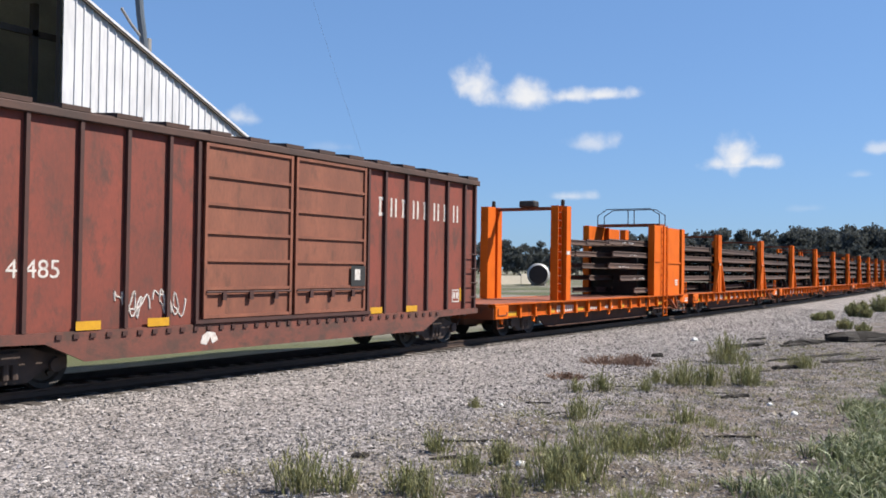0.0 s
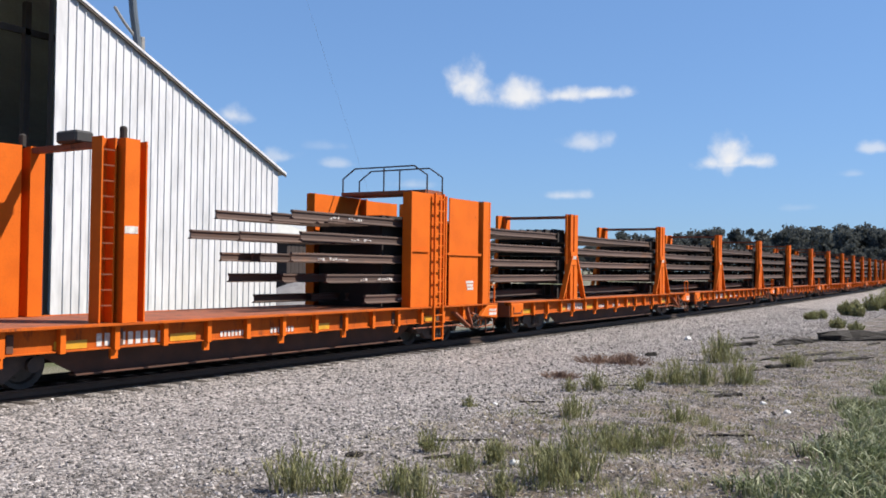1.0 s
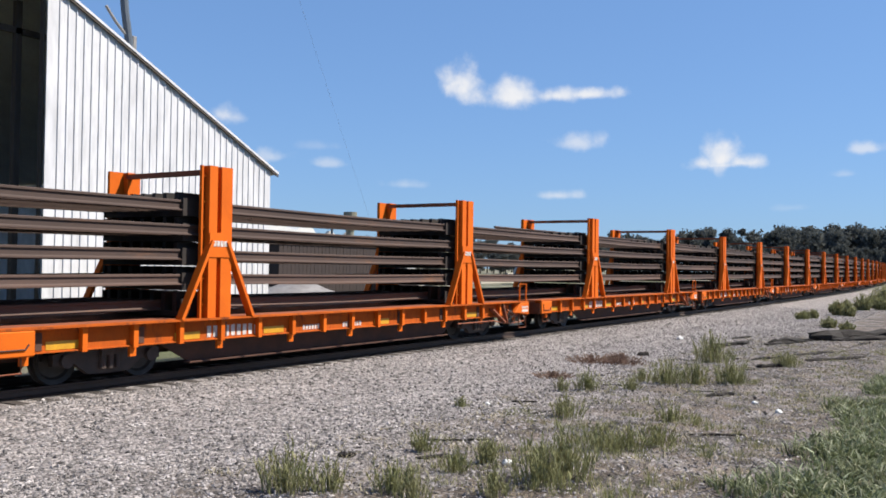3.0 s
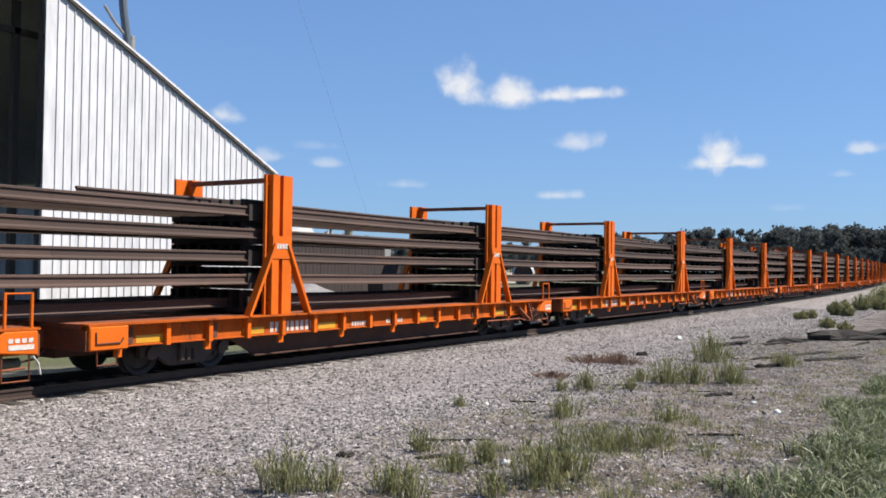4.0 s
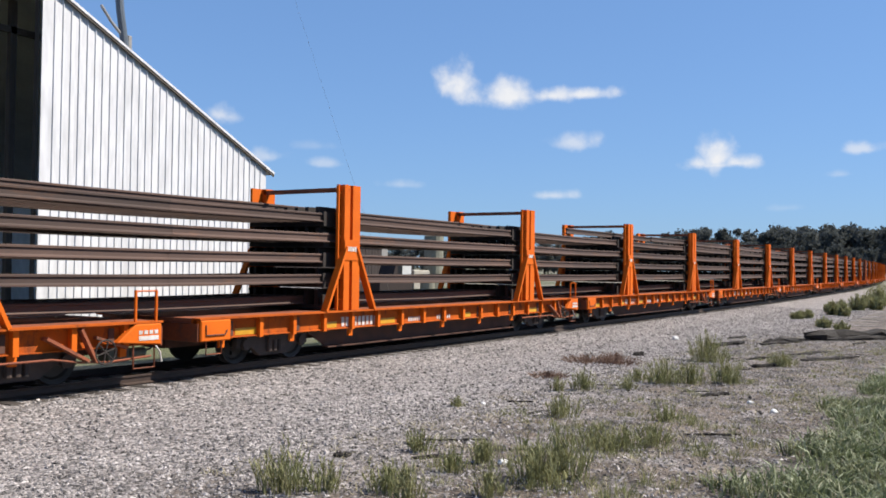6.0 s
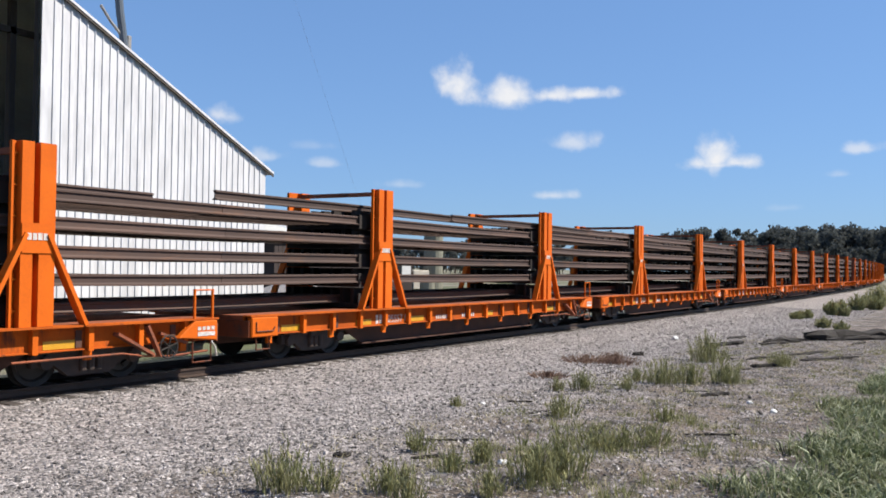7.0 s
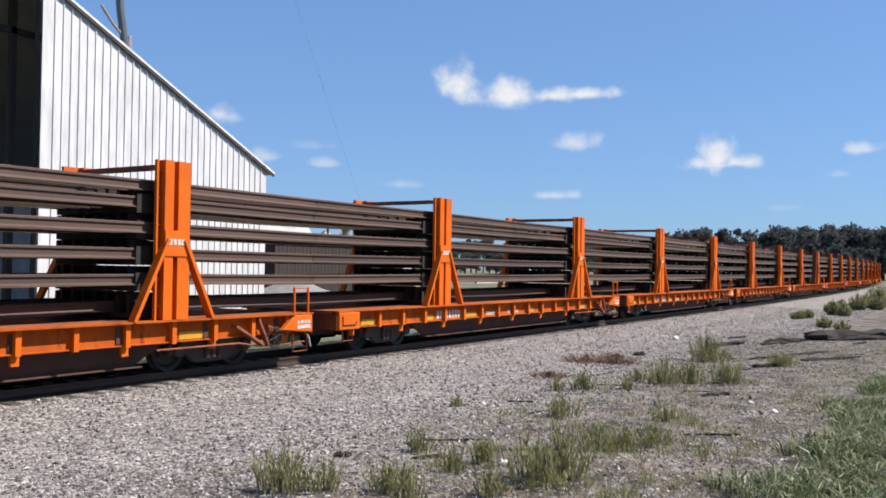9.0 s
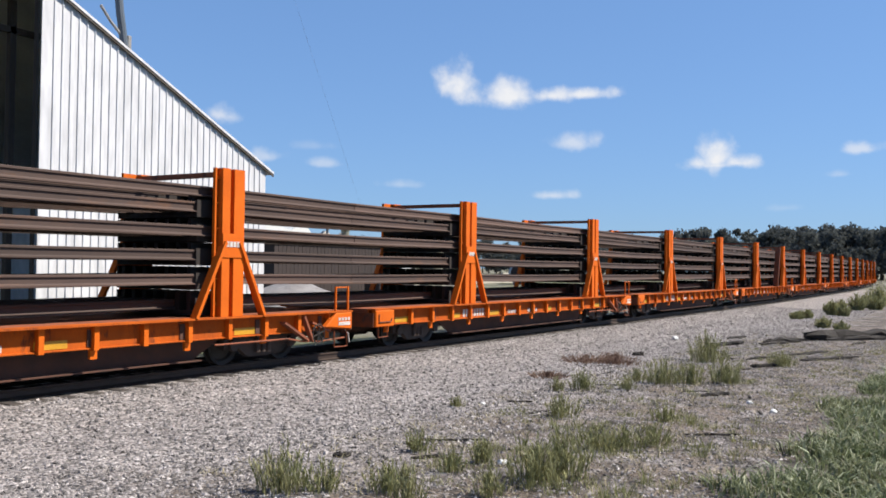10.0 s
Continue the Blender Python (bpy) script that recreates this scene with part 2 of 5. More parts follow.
def on_line(x, half=6.5):
    """A vehicle's pose: its trucks, half its wheel base to each side, ride on the axis."""
    (ya, _), (yb, _) = line(x - half), line(x + half)
    return Matrix.LocRotScale((x, (ya + yb) / 2, 0), Euler((0, 0, math.atan2(yb - ya, 2 * half))), None)


# metres that the train has gone, from the clip's start
GONE = [(0.0, 0.0), (0.5, 8.88), (1.0, 17.93), (1.5, 26.98), (2.0, 36.0), (2.5, 45.0), (3.0, 53.8), (3.5, 62.5), (4.0, 71.25), (4.5, 80.28), (5.0, 89.32), (5.5, 98.3),
        (6.0, 107.25), (6.5, 116.2), (7.0, 125.13), (7.5, 134.1), (8.0, 143.0), (8.5, 151.9), (9.0, 160.83), (9.5, 169.74), (10.0, 178.64)]


def gone(t):
    return float(np.interp(t, [a for a, _ in GONE], [b for _, b in GONE]))


# ---- ground and track ----
GRAVEL = material("grey_limestone_ballast", (0.245, 0.232, 0.227), (0.172, 0.160, 0.158), 0.9, scale=1.3, fine=22, bump=0.9, dirt=(0.081, 0.0729, 0.06885), amount=0.25, depth=0.05)
STONE = material("crushed_limestone", (0.305, 0.280, 0.270), (0.175, 0.158, 0.150), 0.9, scale=2, fine=30, bump=0.2, vary=0.8)
TIE = material("weathered_tie", (0.06075, 0.0486, 0.0405), (0.0324, 0.02592, 0.02187), 0.9, scale=3, fine=30, bump=0.4, vary=0.3, stretch=(4, 0.6, 1))
TRACK_RAIL = material("track_rail", (0.0567, 0.03402, 0.0243), (0.03645, 0.02268, 0.01782), 0.6, metal=0.3, scale=3, fine=40)


def lie(x, y):
    """Height of the ground: ballast shoulder at the track, level verge, a low rise towards the camera."""
    d = abs(y - line(x)[0])
    z = -0.19 if d < 1.6 else -0.19 - 0.13 * min(1.0, (d - 1.6) / 1.6)
    if y > line(x)[0]:
        z -= 0.35 * min(1.0, max(0.0, (d - 3.2) / 5.0))
    z += 0.035 * noise.noise((x * 0.35, y * 0.35, 0.0)) * min(1.0, max(0.0, (d - 1.4) / 1.5))
    return z


def make_ground():
    xs = [-400, -120, -60, -30] + [-20 + 0.5 * i for i in range(141)] + [52 + 2 * i for i in range(60)] + [180, 220, 280, 360, 480, 650, 900, 1400, 2500]
    ys = [-1500, -400, -120, -50, -25] + [-15 + 0.4 * i for i in range(100)] + [26, 28, 32, 38, 46, 60, 80, 120, 180, 280, 450, 700, 1200, 2500]
    bm = bmesh.new()
    grid = [[bm.verts.new((x, y, lie(x, y) - (0.02 if x > 300 or y > 200 else 0))) for y in ys] for x in xs]
    for a, b in zip(grid, grid[1:]):
        for k in range(len(ys) - 1):
            bm.faces.new((a[k], b[k], b[k + 1], a[k + 1]))
    ob = part("ground", bm, GROUND, None, "grey gravel verge with dry soil and sparse weeds", smooth=True)
    tagged(ob, "", "ground", "", "structure")


def ground_material():
    """Gravel by the track, dusty soil with sparse growth away from it, grass farther off."""
    mat = material("gravel_and_soil", (0.258, 0.232, 0.220), (0.205, 0.183, 0.174), 0.92, scale=0.6, fine=20, bump=1.0, depth=0.04)
    tree = mat.node_tree
    shader = tree.nodes["Principled BSDF"]
    stone_colour = shader.inputs["Base Color"].links[0].from_socket
    at = tree.nodes.new("ShaderNodeTexCoord")
    xyz = tree.nodes.new("ShaderNodeSeparateXYZ")
    link(tree, at.outputs["Object"], xyz.inputs[0])

    def noise_of(size, detail, low, high, to=1.0):
        n = tree.nodes.new("ShaderNodeTexNoise")
        n.inputs["Scale"].default_value, n.inputs["Detail"].default_value = size, detail
        link(tree, at.outputs["Object"], n.inputs["Vector"])
        r = tree.nodes.new("ShaderNodeMapRange")
        r.inputs["From Min"].default_value, r.inputs["From Max"].default_value, r.inputs["To Max"].default_value = low, high, to
        link(tree, n.outputs["Fac"], r.inputs["Value"])
        return r.outputs[0]

    def math_of(kind, a, b):
        m = tree.nodes.new("ShaderNodeMath")
        m.operation = kind
        for v, slot in ((a, m.inputs[0]), (b, m.inputs[1])):
            if isinstance(v, bpy.types.NodeSocket):
                link(tree, v, slot)
            else:
                slot.default_value = v
        return m.outputs[0]

    def span(v, low, high):
        r = tree.nodes.new("ShaderNodeMapRange")
        r.inputs["From Min"].default_value, r.inputs["From Max"].default_value = low, high
        link(tree, v, r.inputs["Value"])
        return r.outputs[0]

    def over(fac, a, b):
        m = tree.nodes.new("ShaderNodeMix")
        m.data_type = "RGBA"
        link(tree, fac, m.inputs["Factor"])
        link(tree, a, m.inputs["A"])
        if isinstance(b, bpy.types.NodeSocket):
            link(tree, b, m.inputs["B"])
        else:
            m.inputs["B"].default_value = (*b, 1)
        return m.outputs["Result"]

    # single stones
    cells = tree.nodes.new("ShaderNodeTexVoronoi")
    cells.inputs["Scale"].default_value = 17.0
    link(tree, at.outputs["Object"], cells.inputs["Vector"])
    tone = tree.nodes.new("ShaderNodeSeparateColor")
    link(tree, cells.outputs["Color"], tone.inputs[0])
    bright = tree.nodes.new("ShaderNodeHueSaturation")
    link(tree, stone_colour, bright.inputs["Color"])
    value = tree.nodes.new("ShaderNodeMapRange")
    value.inputs["To Min"].default_value, value.inputs["To Max"].default_value = 0.25, 1.75
    link(tree, tone.outputs[0], value.inputs["Value"])
    link(tree, value.outputs[0], bright.inputs["Value"])
    colour = bright.outputs[0]
    wobble = noise_of(0.35, 3.0, 0.3, 0.7, 2.6)
    near = math_of("ADD", xyz.outputs[1], wobble)
    earth = tree.nodes.new("ShaderNodeMix")
    earth.data_type = "RGBA"
    earth.inputs["A"].default_value, earth.inputs["B"].default_value = (0.120, 0.092, 0.070, 1), (0.026, 0.019, 0.014, 1)
    link(tree, noise_of(1.7, 6.0, 0.42, 0.62), earth.inputs["Factor"])
    brown = earth.outputs["Result"]
    soil = math_of("MULTIPLY", math_of("SUBTRACT", 1.0, span(near, 7.2, 9.4)), noise_of(1.1, 5.0, 0.28, 0.48))
    colour = over(soil, colour, over(noise_of(4.0, 5.0, 0.28, 0.48), colour, brown))
    green = math_of("MULTIPLY", math_of("SUBTRACT", 1.0, span(near, 2.4, 4.0)), noise_of(2.0, 4.0, 0.3, 0.5))
    colour = over(green, colour, (0.06, 0.068, 0.025))
    field = span(math_of("ADD", xyz.outputs[1], noise_of(0.12, 3.0, 0.2, 0.8, 5.0)), 17.5, 19.5)
    far_mix = tree.nodes.new("ShaderNodeMix")
    far_mix.data_type = "RGBA"
    far_mix.inputs["A"].default_value, far_mix.inputs["B"].default_value = (0.06885, 0.07695, 0.02835, 1), (0.1782, 0.158, 0.1255, 1)
    link(tree, noise_of(0.06, 4.0, 0.42, 0.58), far_mix.inputs["Factor"])
    colour = over(field, colour, far_mix.outputs["Result"])
    link(tree, colour, shader.inputs["Base Color"])
    lump = tree.nodes.new("ShaderNodeBump")
    lump.inputs["Strength"].default_value, lump.inputs["Distance"].default_value = 1.0, 0.05
    link(tree, cells.outputs["Distance"], lump.inputs["Height"])
    lump.invert = True
    link(tree, lump.outputs[0], shader.inputs["Normal"])
    return mat


GROUND = ground_material()
make_ground()


def make_track():
    track = tagged(new("railway_track"), "ballasted railway track with worn rails on wooden ties", "railway track", "", "structure")
    for s in (-1, 1):
        bm = bmesh.new()
        rows = []
        ring = [(-0.07, -0.17), (0.07, -0.17), (0.07, -0.155), (0.012, -0.13), (0.012, -0.05), (0.036, -0.035), (0.036, -0.005), (0.028, 0.0), (-0.028, 0.0), (-0.036, -0.005), (-0.036, -0.035), (-0.012, -0.05), (-0.012, -0.13), (-0.07, -0.155)]
        for i in range(81):
            x = -60 + i * 6.0
            y, a = line(x)
            rows.append([bm.verts.new((x - math.sin(a) * (s * 0.753 + w), y + s * 0.753 + w, z)) for w, z in ring])
        for a, b in zip(rows, rows[1:]):
            for k in range(len(ring)):
                bm.faces.new((a[k], a[(k + 1) % len(ring)], b[(k + 1) % len(ring)], b[k]))
        bmesh.ops.recalc_face_normals(bm, faces=bm.faces[:])
        part("running_rail", bm, TRACK_RAIL, track, "worn steel running rail")
    bm = bmesh.new()
    box(bm, -0.115, 0.115, -1.30, 1.30, -0.34, -0.172)
    bevelled(bm, 0.012)
    first = part("tie", bm, TIE, track)
    rng = random.Random(2)
    for i in range(290):
        x = -14 + i * 0.53
        y, a = line(x)
        m = pose(x, y + rng.uniform(-0.05, 0.05), rng.uniform(-0.012, 0.004), rz=math.degrees(a) + rng.uniform(-1.5, 1.5))
        if i == 0:
            first.matrix_basis = m
        else:
            again("tie", first, m, track)


make_track()


def pebbles(count, rng, spot, small, large):
    """Loose angular stones, joined: flattened uneven octahedra."""
    base = np.array([(1, 0, 0), (0, 1, 0), (-1, 0, 0), (0, -1, 0), (0, 0, 0.8), (0, 0, -0.5)], float)
    tris = np.array([(0, 1, 4), (1, 2, 4), (2, 3, 4), (3, 0, 4), (1, 0, 5), (2, 1, 5), (3, 2, 5), (0, 3, 5)])
    verts, faces = [], []
    for i in range(count):
        x, y = spot(rng)
        r = small + (large - small) * rng.random() ** 2.5
        a = rng.random() * math.tau
        v = base * (r * rng.uniform(0.7, 1.2), r * rng.uniform(0.6, 1.0), r * rng.uniform(0.5, 0.95))
        v = v + np.array([(rng.uniform(-0.3, 0.3) * r, rng.uniform(-0.3, 0.3) * r, rng.uniform(-0.2, 0.2) * r) for _ in range(6)])
        c, s = math.cos(a), math.sin(a)
        w = np.stack([v[:, 0] * c - v[:, 1] * s + x, v[:, 0] * s + v[:, 1] * c + y, v[:, 2] + lie(x, y) + r * 0.25], 1)
        faces.append(tris + 6 * i)
        verts.append(w)
    me = bpy.data.meshes.new("ballast_stones")
    me.from_pydata(np.concatenate(verts).tolist(), [], np.concatenate(faces).tolist())
    me.materials.append(STONE)
    ob = new("ballast_stones", me)
    return tagged(ob, "loose angular grey limestone ballast beside the track", "gravel", "", "stuff")


def by_track(rng):
    x = -2 + 66 * rng.random() ** 1.85
    y = line(x)[0] - 1.1 - 7.4 * rng.random() ** 0.9
    return x, y


def on_verge(rng):
    return 5 + 35 * rng.random() ** 1.5, 2.3 + 6.8 * rng.random()


pebbles(52000, random.Random(5), by_track, 0.014, 0.048)
verge_stones = pebbles(44000, random.Random(6), on_verge, 0.010, 0.036)


# ---- rolling stock ----
WHEEL_R = 0.42
rolling = []   # (thing, x of its middle at the start, half wheel base)
turning = []   # (wheelset, its place on its vehicle)


def wheelset_mesh():
    bm = bmesh.new()
    for side in (-1, 1):
        rim = [(0.0, 0.10), (0.02, 0.10), (0.02, 0.30), (-0.02, 0.34), (-0.05, WHEEL_R), (0.06, WHEEL_R - 0.01), (0.07, WHEEL_R + 0.025), (0.10, WHEEL_R + 0.02), (0.09, 0.33), (0.07, 0.10)]
        rings = []
        n = 20
        for y, r in rim:
            yy = side * (0.70 - y + 0.05)
            rings.append([bm.verts.new((r * math.cos(k * math.tau / n), yy, r * math.sin(k * math.tau / n))) for k in range(n)])
        for a, b in zip(rings, rings[1:]):
            for k in range(n):
                bm.faces.new((a[k], a[(k + 1) % n], b[(k + 1) % n], b[k]))
        tube(bm, [(0, side * 0.68, 0), (0, side * 1.02, 0)], 0.085, 12)
        box(bm, -0.05, 0.05, side * 0.70, side * 0.785, 0.16, 0.24)  # a balance weight that shows the turning
    tube(bm, [(0, -0.7, 0), (0, 0.7, 0)], 0.085, 10)
    bmesh.ops.recalc_face_normals(bm, faces=bm.faces[:])
    return bm


def truck_mesh():
    bm = bmesh.new()
    for s in (-1, 1):
        y0, y1 = s * 0.93, s * 1.06
        outline = [(-1.12, 0.34), (-1.12, 0.54), (-0.80, 0.60), (-0.45, 0.72), (0.45, 0.72), (0.80, 0.60), (1.12, 0.54), (1.12, 0.34), (0.70, 0.36), (0.42, 0.16), (-0.42, 0.16), (-0.70, 0.36)]
        prism(bm, outline, min(y0, y1), max(y0, y1))
        for x in (-0.16, 0.0, 0.16):
            tube(bm, [(x, s * 1.09, 0.24), (x, s * 1.09, 0.50)], 0.065, 8)
        for x in (-0.89, 0.89):
            tube(bm, [(x, s * 1.05, 0.42), (x, s * 1.14, 0.42)], 0.12, 12)
    box(bm, -0.22, 0.22, -1.15, 1.15, 0.48, 0.66)
    return bm


def coupler_mesh():
    bm = bmesh.new()
    box(bm, -0.45, 0.12, -0.07, 0.07, 0.70, 0.84)
    box(bm, 0.10, 0.40, -0.16, 0.13, 0.64, 0.92)
    box(bm, 0.30, 0.46, 0.02, 0.17, 0.66, 0.90)
    tube(bm, [(-0.2, 0.3, 0.72), (0.15, 0.32, 0.42), (0.42, 0.2, 0.36)], 0.025, 6)
    return bevelled(bm, 0.02)


def running_gear(car, half):
    """Two trucks, four wheelsets and the couplers of a vehicle whose truck centres stand half to each side."""
    for x in (-half, half):
        if "truck" not in shared:
            shared["truck"] = part("truck_frame", truck_mesh(), TRUCK, car, "grimy cast steel truck frame with springs")
            shared["truck"].matrix_basis = pose(x, 0, 0)
        else:
            again("truck_frame", shared["truck"], pose(x, 0, 0), car)
        for dx in (-0.89, 0.89):
            if "wheelset" not in shared:
                w = shared["wheelset"] = part("wheelset", wheelset_mesh(), WHEEL, car, "worn steel wheelset")
                w.matrix_basis = pose(x + dx, 0, WHEEL_R)
            else:
                w = again("wheelset", shared["wheelset"], pose(x + dx, 0, WHEEL_R), car)


shared = {}


def flat_body(car, half, end=0.0):
    """Deck, channel side sills with stake pockets, fish-belly frame of a flat wagon."""
    bm = bmesh.new()
    box(bm, -half, half, -1.298, 1.298, 0.955, 1.05)
    part("deck", bm, DECK, car, "rust-brown deck")
    for s, name in ((-1, "side_sill"), (1, "side_sill")):
        bm = bmesh.new()
        extrude(bm, [(s * y, z) for y, z in ((1.30, 0.62), (1.39, 0.62), (1.39, 0.64), (1.335, 0.645), (1.335, 1.015), (1.535, 1.02), (1.535, 1.056), (1.30, 1.056))], -half, half)
        part(name, bm, SILL, car, "dusty orange side sill streaked with grime")
    bm = bmesh.new()
    for s in (-1, 1):
        prism(bm, [(-half + 3.7, 0.62), (-half + 4.5, 0.20), (half - 4.5, 0.20), (half - 3.7, 0.62)], min(s * 0.95, s * 1.0), max(s * 0.95, s * 1.0))
        box(bm, -half + 4.4, half - 4.4, s * 1.05 - 0.1, s * 1.05 + 0.1, 0.18, 0.205)
    box(bm, -half + 0.2, half - 0.2, -0.35, 0.35, 0.40, 0.953)
    for i in range(9):
        x = -half + 1.0 + i * (2 * half - 2) / 8
        box(bm, x - 0.06, x + 0.06, -1.36, 1.36, 0.66, 0.953)
    box(bm, -1.6, -0.5, -0.9, -0.45, 0.35, 0.62)
    tube(bm, [(0.4, -0.6, 0.45), (1.6, -0.6, 0.45)], 0.17, 10)
    part("underframe", bm, UNDER, car, "dark grimy underframe")
    n = 17
    for i in range(n):
        x = -half + 0.75 + i * (2 * half - 1.5) / (n - 1)
        for s in (-1, 1):
            if s == 1 and i % 2:
                continue
            key = "pocket" if s < 0 else "pocket_far"
            if key not in shared:
                bm = bmesh.new()
                y0, y1 = sorted((s * 1.337, s * 1.45))
                box(bm, -0.05, 0.05, y0, y1, 0.60, 1.014)
                shared[key] = part("stake_pocket", bm, ORANGE, car)
                shared[key].matrix_basis = pose(x, 0, 0)
            else:
                again("stake_pocket", shared[key], pose(x, 0, 0), car)
    for i in range(0, n, 2):
        x = -half + 0.75 + i * (2 * half - 1.5) / (n - 1)
        if "tab" not in shared:
            bm = bmesh.new()
            box(bm, -0.07, 0.07, -1.37, -1.31, 0.44, 0.618)
            shared["tab"] = part("sill_tab", bm, ORANGE, car)
            shared["tab"].matrix_basis = pose(x, 0, 0)
        else:
            again("sill_tab", shared["tab"], pose(x, 0, 0), car)
    for x0 in (-half, half):
        s = 1 if x0 > 0 else -1
        bm = bmesh.new()
        box(bm, x0 - 0.02, x0 + 0.02, -1.49, 1.49, 0.60, 0.95)
        box(bm, min(x0, x0 + s * 0.12), max(x0, x0 + s * 0.12), -0.35, 0.35, 0.60, 0.98)
        part("end_sill", bm, ORANGE_DULL, car)
        c = part("coupler", coupler_mesh(), TRUCK, car, "dark steel coupler")
        c.matrix_basis = pose(x0, 0, 0, rz=0 if s > 0 else 180)
    # reflectors and reporting marks on the near sill
    for x in (-half + 1.45, -half + 4.15, -half + 6.55, 1.3, half - 3.4):
        bm = bmesh.new()
        box(bm, -0.31, 0.31, -1.342, -1.336, 0.66, 0.80)
        o = part("reflector", bm, YELLOW, car, "yellow reflective strip")
        o.matrix_basis = pose(x, 0, 0)
    for name, x, w, high in (("road_number", -half + 5.3, 1.30, 0.22), ("white_marking", -half + 6.08, 0.24, 0.2), ("white_marking", -half + 7.9, 0.8, 0.11), ("white_marking", -half + 9.3, 0.75, 0.11)):
        k = max(2, int(w / (0.16 if high > 0.15 else 0.1)))
        stroke = None
        for j in range(k):
            if name == "road_number" and j == 2:
                continue
            m = pose(x - w / 2 + j * w / k, 0, 0)
            if stroke:
                again(name, stroke, m, car)
                continue
            bm = bmesh.new()
            box(bm, 0, w / k * 0.62, -1.343, -1.336, 0.67, 0.67 + high)
            stroke = part(name, bm, WHITE_MARK, car, "worn white stencilled marking")
            stroke.matrix_basis = m


def step_and_rail(car, x):
    """Corner steps at both ends; grab posts, brake wheel and rigging at the trailing end."""
    bm = bmesh.new()
    for dx in (0.0, 0.46):
        tube(bm, [(x - 0.58 + dx, -1.47, 0.9), (x - 0.58 + dx, -1.47, 1.62)], 0.028, 8)
    tube(bm, [(x - 0.58, -1.47, 1.60), (x - 0.12, -1.47, 1.60)], 0.016, 6)
    part("grab_iron", bm, ORANGE, car, "orange grab posts at the wagon end")
    for a, b, low in ((x - 0.62, x - 0.15, 0.22), (-x + 0.22, -x + 0.62, 0.34)):
        bm = bmesh.new()
        tube(bm, [(a, -1.47, 0.64), (a, -1.48, low), (b, -1.48, low), (b, -1.47, 0.64)], 0.018, 6)
        part("stirrup_step", bm, ORANGE_DULL, car, "thin scuffed stirrup step")
    bm = bmesh.new()
    tube(bm, [(x - 4.3, -1.40, 0.50), (x - 2.2, -1.42, 0.50), (x - 1.7, -1.44, 0.42), (x - 1.1, -1.44, 0.38), (x - 0.2, -1.44, 0.42)], 0.022, 6)
    part("brake_pipe", bm, DECK, car, "rusty brake pipe under the sill")
    bm = bmesh.new()
    prism(bm, [(x - 1.02, 0.70), (x - 0.04, 0.62), (x - 0.04, 1.01), (x - 0.62, 1.01)], -1.548, -1.40)
    part("corner_plate", bevelled(bm, 0.02), ORANGE, car, "scuffed orange corner plate")
    bm = bmesh.new()
    box(bm, x - 0.56, x - 0.12, -1.556, -1.550, 0.72, 0.80)
    part("white_marking", bm, WHITE_MARK, car, "faded white stencilled patch")
    for k in range(4):
        bm = bmesh.new()
        box(bm, x - 0.56 + 0.115 * k, x - 0.48 + 0.115 * k, -1.556, -1.550, 0.83, 0.90)
        part("white_marking", bm, WHITE_MARK, car, "faded white stencilled patch")
    # the leading corner: a pocket with a bent handle on it
    bm = bmesh.new()
    box(bm, -x + 0.02, -x + 0.82, -1.548, -1.40, 0.60, 1.01)
    part("corner_pocket", bevelled(bm, 0.02), ORANGE, car, "orange corner pocket")
    bm = bmesh.new()
    tube(bm, [(-x + 0.14, -1.56, 0.92), (-x + 0.14, -1.565, 0.72), (-x + 0.64, -1.565, 0.72), (-x + 0.70, -1.56, 0.80)], 0.014, 6)
    part("handle", bm, UNDER, car, "bent dark handle")
    # brake rigging between the truck and the end
    bm = bmesh.new()
    beam(bm, (x - 2.35, -1.43, 0.86), (x - 1.55, -1.43, 0.44), 0.16, 0.05)
    beam(bm, (x - 1.70, -1.45, 0.98), (x - 1.38, -1.45, 0.40), 0.12, 0.05)
    beam(bm, (x - 1.38, -1.42, 0.82), (x - 0.72, -1.42, 0.60), 0.09, 0.05)
    part("brake_lever", bm, DECK, car, "rusty crossed brake levers")
    bm = bmesh.new()
    ring = [(x - 1.22 + 0.21 * math.cos(k * math.tau / 16), -1.50, 0.56 + 0.21 * math.sin(k * math.tau / 16)) for k in range(17)]
    tube(bm, ring, 0.018, 6)
    for k in range(3):
        c, d = 0.2 * math.cos(k * math.tau / 6 + 0.3), 0.2 * math.sin(k * math.tau / 6 + 0.3)
        tube(bm, [(x - 1.22 - c, -1.50, 0.56 - d), (x - 1.22 + c, -1.50, 0.56 + d)], 0.014, 6)
    tube(bm, [(x - 1.22, -1.50, 0.56), (x - 1.22, -1.30, 0.56)], 0.03, 8)
    part("brake_wheel", bm, SHELF, car, "dark spoked hand brake wheel")
    bm = bmesh.new()
    box(bm, x - 1.0, x - 0.55, -1.30, -1.0, 0.34, 0.60)
    tube(bm, [(x - 0.5, -1.2, 0.48), (x - 0.15, -1.2, 0.48)], 0.09, 10)
    part("brake_valve", bevelled(bm, 0.015), VALVE, car, "grey-green brake valve")
    bm = bmesh.new()
    tube(bm, [(x + 0.02, -1.30, 0.60), (x + 0.12, -1.32, 0.46), (x + 0.16, -1.32, 0.28)], 0.018, 6)
    part("uncoupling_lever", bm, WHITE_MARK, car, "pale bent uncoupling lever")


